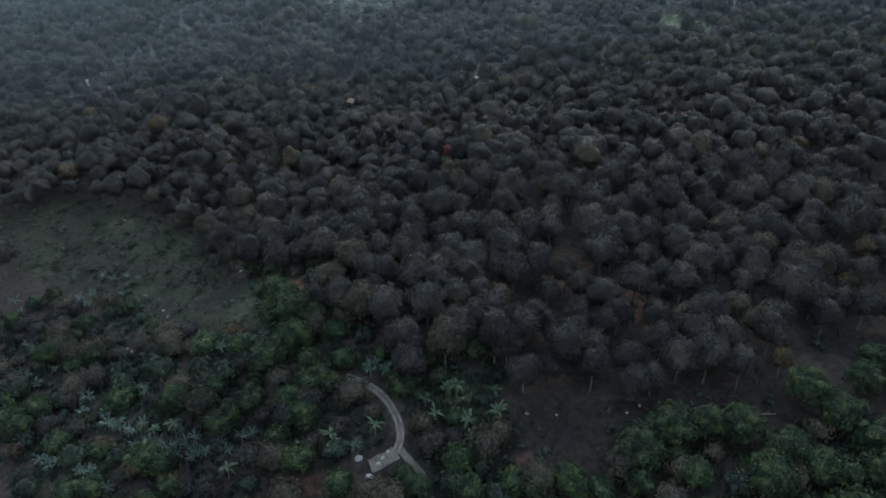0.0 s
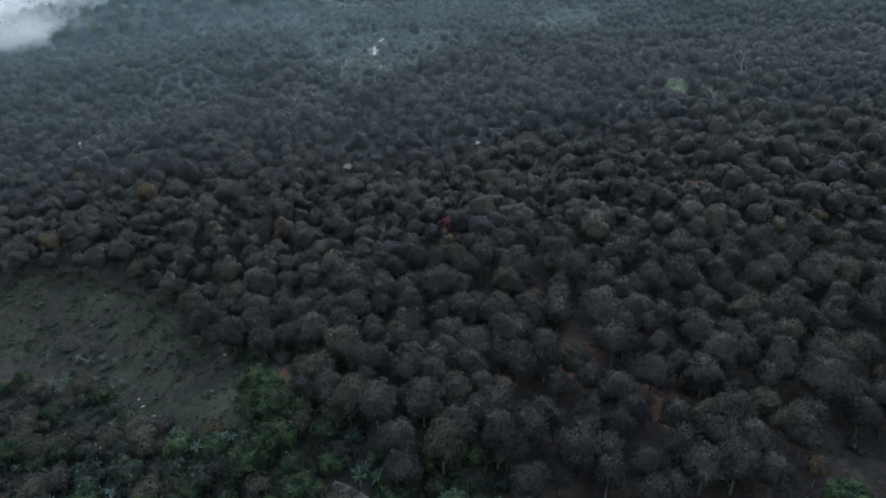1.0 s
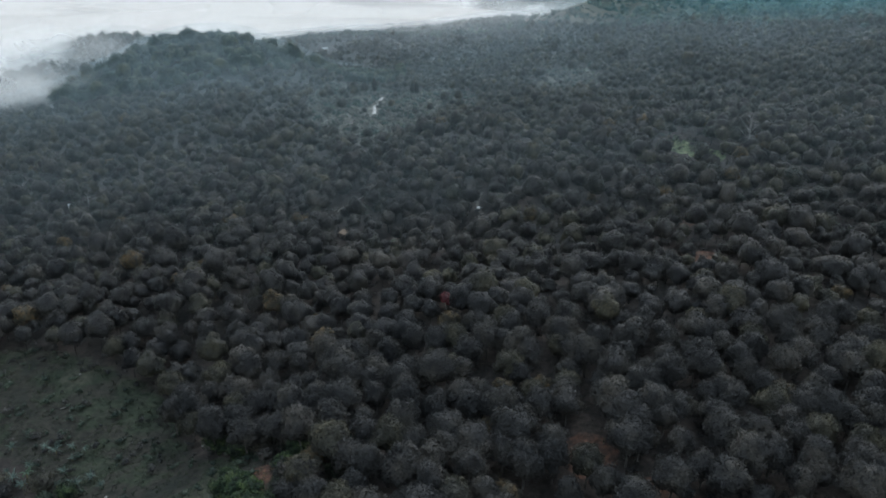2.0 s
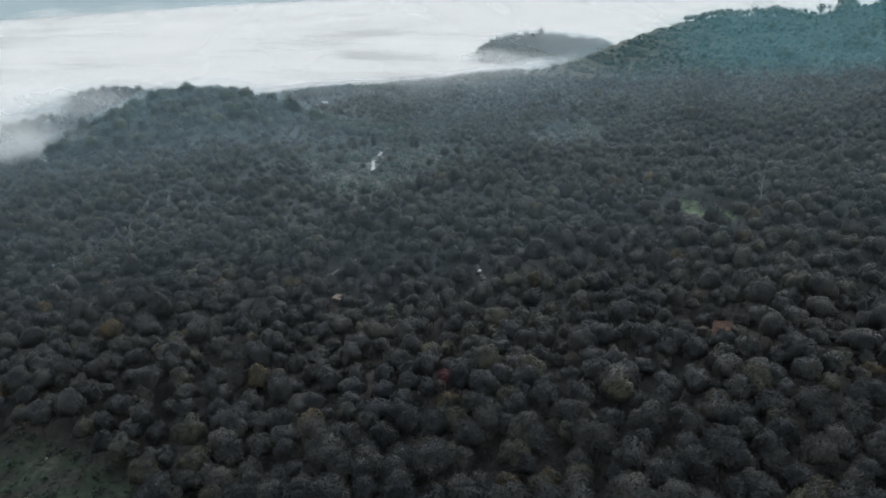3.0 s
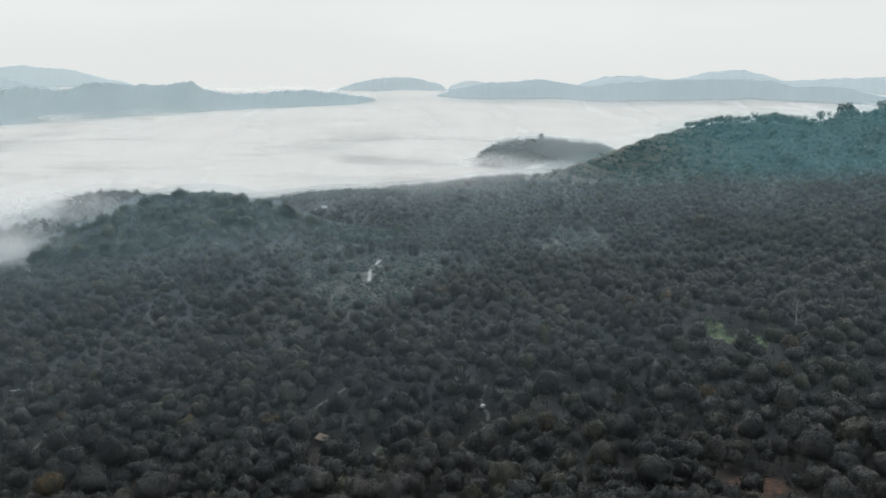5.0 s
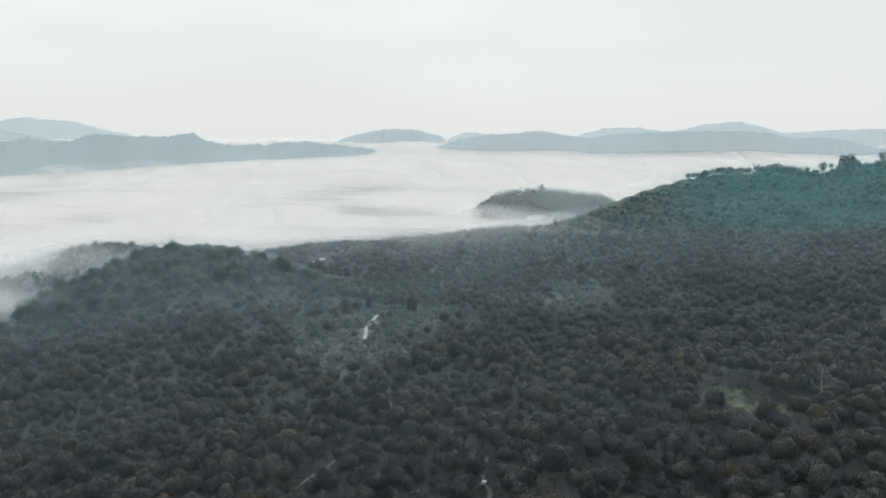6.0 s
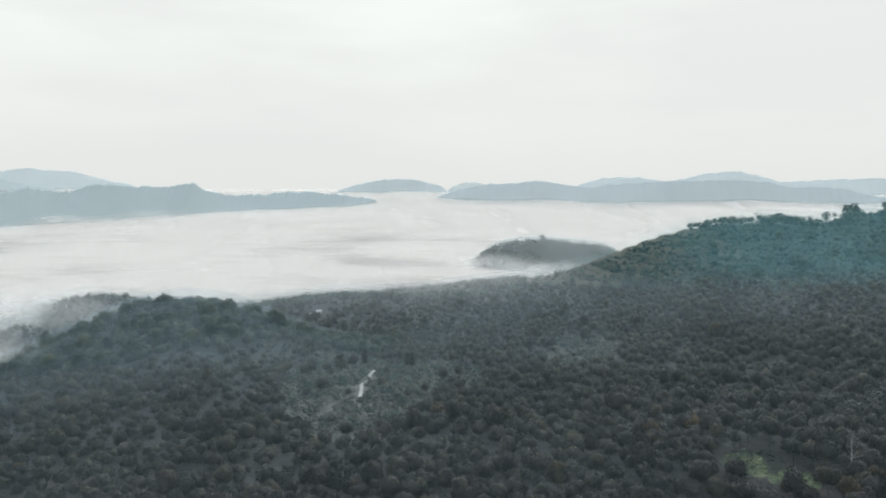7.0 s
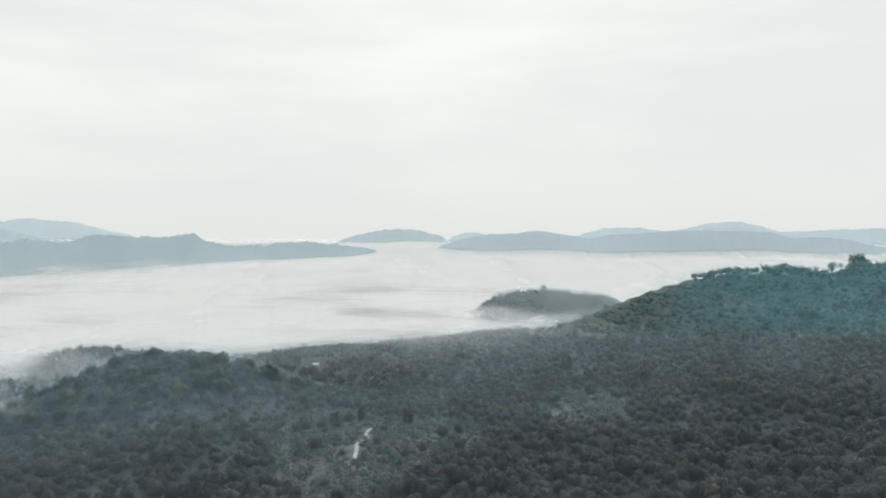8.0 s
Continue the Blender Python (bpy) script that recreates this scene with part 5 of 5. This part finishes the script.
scatter_mesh("low_bushes", small, np.c_[p, ground_z(*p.T)], rng, rng.uniform(1.1, 2.9, len(p)), rng.uniform(0.6, 1.4, len(p)), PALE_SCRUB, "pale low bushes filling the far clearing", "bushes")
p = rng.uniform((-130, 520), (160, 930), (1500, 2))
p = p[(low_scrub(*p.T) > 0.3) & path_free(*p.T, 2.5)]
scatter_mesh("low_bushes", small, np.c_[p, ground_z(*p.T)], rng, rng.uniform(1.2, 3.6, len(p)), rng.uniform(0.8, 1.6, len(p)), HAZED_FOREST, "dark bushes dotted over the far clearing", "bushes")


# hedges along the terraces of the ridge
p = rng.uniform((130, 1150), (470, 1480), (10500, 2))
h = land(*p.T)
wave = np.array([noise.noise((a * 0.02, b * 0.02, 1.0)) for a, b in p])
p = p[(hillside_cover(*p.T) > 0.85) & (p[:, 0] > 190) & (np.mod(h / 5.5 + 0.25 * wave, 1.0) < 0.16) & (wave > -0.35) & (p[:, 1] < np.interp(p[:, 0], CREST_X, CREST_Y) - 25)]
TERRACE = leaf_material("terrace_shrubs", (0.030, 0.038, 0.030), (0.044, 0.052, 0.040), (0.066, 0.070, 0.052), 0.02)
scatter_mesh("terrace_hedges", small, np.c_[p, ground_z(*p.T)], rng, rng.uniform(1.2, 2.6, len(p)), rng.uniform(0.6, 1.2, len(p)), TERRACE, "olive hedges along the terraces of the ridge", "hedges")


# ---- stones and logs ----
def stone(seed, size, label):
    r = np.random.default_rng(seed)
    bm = bmesh.new()
    bmesh.ops.create_icosphere(bm, subdivisions=2, radius=1)
    for v in bm.verts:
        v.co *= 1 + 0.28 * noise.noise(v.co * 1.3 + Vector((seed * 3.1, 0, 0)))
        v.co = Vector((v.co.x * size, v.co.y * size * r.uniform(0.75, 0.8), v.co.z * size * 0.6))
    me = bpy.data.meshes.new("stone")
    bm.to_mesh(me)
    bm.free()
    me.materials.append(STONE)
    return tagged(new("stone", me), label, "stone", "pale stones")


for k, (x, y, s) in enumerate([(-79.2, 161.5, 1.1), (-77.5, 160.1, 0.7), (-57.6, 192.7, 0.55), (3.9, 176.2, 0.5), (16, 127.2, 0.6), (-105.5, 233.4, 0.5), (-125.2, 231.6, 0.4), (-68.2, 167.9, 0.6), (-73.1, 174.1, 0.5), (-75.7, 178.2, 0.5),
                               (-70.2, 165, 0.45), (-13.9, 116.2, 0.7), (-13.1, 117.5, 0.6), (-12.1, 118.7, 0.5), (-15.5, 113.8, 0.8), (-17.8, 117.5, 0.9), (39, 127.9, 0.4), (36, 125.9, 0.35), (12, 119.8, 0.4), (11, 117.8, 0.5),
                               (13, 114.9, 0.4), (22, 126.8, 0.35), (30, 108.5, 1.0), (33, 107.5, 0.8), (37, 107.8, 1.0), (27, 107, 0.7), (-147, 356, 0.9), (44.2, 248.9, 0.4), (102.2, 174.8, 0.4), (73.9, 183.6, 0.35), (3, 130.7, 0.35),
                               (-30.7, 115.8, 0.4), (-57, 352, 0.8), (-150, 372, 0.7), (115, 402, 0.7)]):
    place(stone(k, s, "pale weathered stone lying on the ground"), x, y, k * 50.0, 0.1 * s)


def log(length, radius, seed):
    random.seed(seed)
    bm = bmesh.new()
    limb(bm, (-length / 2, 0, radius * 0.6), (length / 2, 0, radius * 0.7), radius, radius * 0.75, 8)
    limb(bm, (length * 0.2, 0, radius), (length * 0.3, 0.5, radius + 0.5), radius * 0.4, radius * 0.2, 5)
    me = bpy.data.meshes.new("log")
    bm.to_mesh(me)
    bm.free()
    me.materials.append(BARK)
    return tagged(new("log", me), "weathered grey fallen log on the bare soil", "log", "fallen logs")


for k, (x, y, l, turn) in enumerate([(58, 126, 7, 4), (63, 125.5, 6, -6), (52, 126.5, 5, 10), (61, 122.5, 3, 60), (-31.3, 142.9, 3, 20), (-103.6, 219.2, 3, 30)]):
    place(log(l, 0.16, k), x, y, turn)


def stump(x, y, tall):
    bm = bmesh.new()
    limb(bm, (0, 0, -0.4), (tall * 0.35, 0.2, tall), 0.28, 0.2, 8)
    me = bpy.data.meshes.new("tree_trunk")
    bm.to_mesh(me)
    bm.free()
    me.materials.append(PALE_BARK)
    place(tagged(new("tree_trunk", me), "leaning pale bare trunk among green trees", "tree trunk"), x, y)


stump(54, 106.5, 6.5)
stump(58.5, 108.5, 5.0)


# ---- huts ----
def box_bm(x0, x1, y0, y1, z0, z1, bevel=0.02):
    bm = bmesh.new()
    bmesh.ops.create_cube(bm, size=1)
    for v in bm.verts:
        v.co = Vector(((x0 + x1) / 2 + v.co.x * (x1 - x0), (y0 + y1) / 2 + v.co.y * (y1 - y0), (z0 + z1) / 2 + v.co.z * (z1 - z0)))
    if bevel:
        bmesh.ops.bevel(bm, geom=bm.edges[:], offset=bevel, segments=1, affect="EDGES")
    return bm


def roof_bm(w, d, z, rise, thick=0.06, waves=18):
    """A corrugated sheet roof sloping one way."""
    bm = bmesh.new()
    n = waves * 2
    rows = []
    for k in range(n + 1):
        x = -w / 2 + w * k / n
        lift = 0.03 * (-1) ** k
        rows.append([bm.verts.new((x, y, z + rise * s + lift + up)) for y, s, up in ((-d / 2, 0, 0), (d / 2, 1, 0), (d / 2, 1, thick), (-d / 2, 0, thick))])
    for a, b in zip(rows, rows[1:]):
        for q in range(4):
            bm.faces.new((a[q], b[q], b[(q + 1) % 4], a[(q + 1) % 4]))
    bm.faces.new(rows[0][::-1])
    bm.faces.new(rows[-1])
    return bm


def hut(w, d, h, rise, roof_mat, wall_mat, label, walls=True):
    base = tagged(new("hut"), label, "hut")
    part("roof", roof_bm(w + 0.8, d + 0.8, h, rise), roof_mat, base)
    for sx in (-1, 1):
        for sy in (-1, 1):
            top = h + rise * (0.5 + sy * 0.5 * d / (d + 0.8))
            part("post", box_bm(sx * w / 2 - 0.07, sx * w / 2 + 0.07, sy * d / 2 - 0.07, sy * d / 2 + 0.07, -0.5, top), TIMBER, base)
    if walls:
        part("wall", box_bm(-w / 2 + 0.08, w / 2 - 0.08, d / 2 - 0.05, d / 2 + 0.05, -0.3, h + rise * 0.85), wall_mat, base)
        part("wall", box_bm(-w / 2 - 0.05, -w / 2 + 0.05, -d / 2 + 0.08, d / 2 - 0.08, -0.3, h - 0.05), wall_mat, base)
        part("wall", box_bm(w / 2 - 0.05, w / 2 + 0.05, -d / 2 + 0.08, d / 2 - 0.08, -0.3, h - 0.05), wall_mat, base)
        part("wall", box_bm(-w / 2 + 0.08, -0.5, -d / 2 - 0.05, -d / 2 + 0.05, -0.3, h - 0.05), wall_mat, base)
        part("wall", box_bm(0.5, w / 2 - 0.08, -d / 2 - 0.05, -d / 2 + 0.05, -0.3, h - 0.05), wall_mat, base)
    else:
        part("platform", box_bm(-w / 2 + 0.08, w / 2 - 0.08, -d / 2 + 0.08, d / 2 - 0.08, 0.5, 0.62), TIMBER, base)
    return base


place(hut(1.7, 1.3, 2.0, 0.5, TIN, TIMBER, "small wooden hut with a whitish tin roof"), 38.3, 361, 12)
place(hut(1.0, 0.8, 1.3, 0.3, TIN, TIMBER, "low open shelter with a pale roof", False), 27.8, 349.7, -20)
place(hut(3.6, 2.2, 2.0, 0.9, TAN_TIN, TIMBER, "hut with a rusty tan sheet roof"), -40.3, 337.5, -35)
place(hut(3.6, 2.6, 2.2, 0.8, TIN, PLASTER, "pale hut with a whitish tin roof among trees"), -189.5, 415, 30)
place(hut(1.3, 1.0, 1.5, 0.3, TIN, TIMBER, "tiny open shelter with a pale roof", False), -55, 353, 15)


def house(w, d, h, label):
    base = tagged(new("house"), label, "house")
    part("wall", box_bm(-w / 2, w / 2, -d / 2 - 0.1, -d / 2 + 0.1, -0.5, h), PLASTER, base)
    part("wall", box_bm(-w / 2, w / 2, d / 2 - 0.1, d / 2 + 0.1, -0.5, h), PLASTER, base)
    part("wall", box_bm(-w / 2, -w / 2 + 0.2, -d / 2 + 0.1, d / 2 - 0.1, -0.5, h), PLASTER, base)
    part("wall", box_bm(w / 2 - 0.2, w / 2, -d / 2 + 0.1, d / 2 - 0.1, -0.5, h), PLASTER, base)
    for side in (-1, 1):
        bm = roof_bm(w + 1.2, d / 2 + 0.6, 0, 1.8)
        ob = part("roof_slope", bm, TIN, base)
        ob.matrix_basis = pose(0, -side * (d / 4 + 0.3), h, 0, 0, 0 if side == 1 else 180)
    part("door", box_bm(-0.5, 0.5, -d / 2 - 0.16, -d / 2 - 0.1, -0.2, 2.0), TIMBER, base)
    for x in (-w / 3, w / 3):
        part("window", box_bm(x - 0.6, x + 0.6, -d / 2 - 0.15, -d / 2 - 0.1, 0.9, 2.1), GLASS, base)
    return base


place(house(7, 4.5, 2.6, "long white house with a pale tin roof on the far plain"), -161, 1140, 10)
place(house(4, 3.5, 2.4, "small white house with a pale roof on the far plain"), -172, 1130, 30)


# ---- the parked truck ----
def wheel(parent, x, y):
    bm = bmesh.new()
    bmesh.ops.create_cone(bm, cap_ends=True, segments=18, radius1=0.36, radius2=0.36, depth=0.24, matrix=Matrix.Rotation(math.pi / 2, 4, "X"))
    bmesh.ops.bevel(bm, geom=[e for e in bm.edges if abs(e.verts[0].co.y - e.verts[1].co.y) < 1e-4], offset=0.04, segments=2, affect="EDGES")
    tyre = part("wheel", bm, RUBBER, parent, "black rubber tyre")
    tyre.matrix_basis = pose(x, y, 0.36)
    bm = bmesh.new()
    bmesh.ops.create_cone(bm, cap_ends=True, segments=14, radius1=0.2, radius2=0.2, depth=0.26, matrix=Matrix.Rotation(math.pi / 2, 4, "X"))
    part("rim", bm, RIM, tyre, "dull steel rim")


def truck():
    base = tagged(new("pickup_truck"), "dark pickup truck with a white cab on a dusty track", "pickup truck")
    part("body", box_bm(-2.4, 2.4, -0.85, 0.85, 0.42, 0.95, 0.08), DARK_PAINT, base)
    bm = box_bm(-0.5, 1.15, -0.78, 0.78, 0.951, 1.62, 0.0)
    for v in bm.verts:
        if v.co.z > 1.5:
            v.co.x = 0.25 + (v.co.x - 0.25) * 0.72
            v.co.y *= 0.86
    bmesh.ops.bevel(bm, geom=bm.edges[:], offset=0.06, segments=2, affect="EDGES")
    part("cab", bm, CAR_PAINT, base)
    for y in (-1, 1):
        part("side_window", box_bm(-0.3, 0.9, y * 0.745 - 0.02, y * 0.745 + 0.02, 1.08, 1.42, 0.0), GLASS, base)
    glass = part("windscreen", box_bm(-0.02, 0.02, -0.62, 0.62, -0.24, 0.24, 0.0), GLASS, base)
    glass.matrix_basis = pose(1.06, 0, 1.28, 0, -20, 0)
    part("load_bed", box_bm(-2.28, -0.62, -0.72, 0.72, 0.951, 0.97, 0.0), RUBBER, base, "dark load bed")
    for y in (-1, 1):
        part("bed_side", box_bm(-2.38, -0.56, y * 0.8 - 0.045, y * 0.8 + 0.045, 0.94, 1.2), DARK_PAINT, base)
        part("headlight", box_bm(2.38, 2.43, y * 0.62 - 0.16, y * 0.62 + 0.16, 0.68, 0.84, 0.01), GLASS, base)
    part("tailgate", box_bm(-2.43, -2.36, -0.75, 0.75, 0.94, 1.2), DARK_PAINT, base)
    for x in (-1.5, 1.5):
        for y in (-0.78, 0.78):
            wheel(base, x, y)
    return base


place(truck(), 15.8, 352, 68, -0.2)
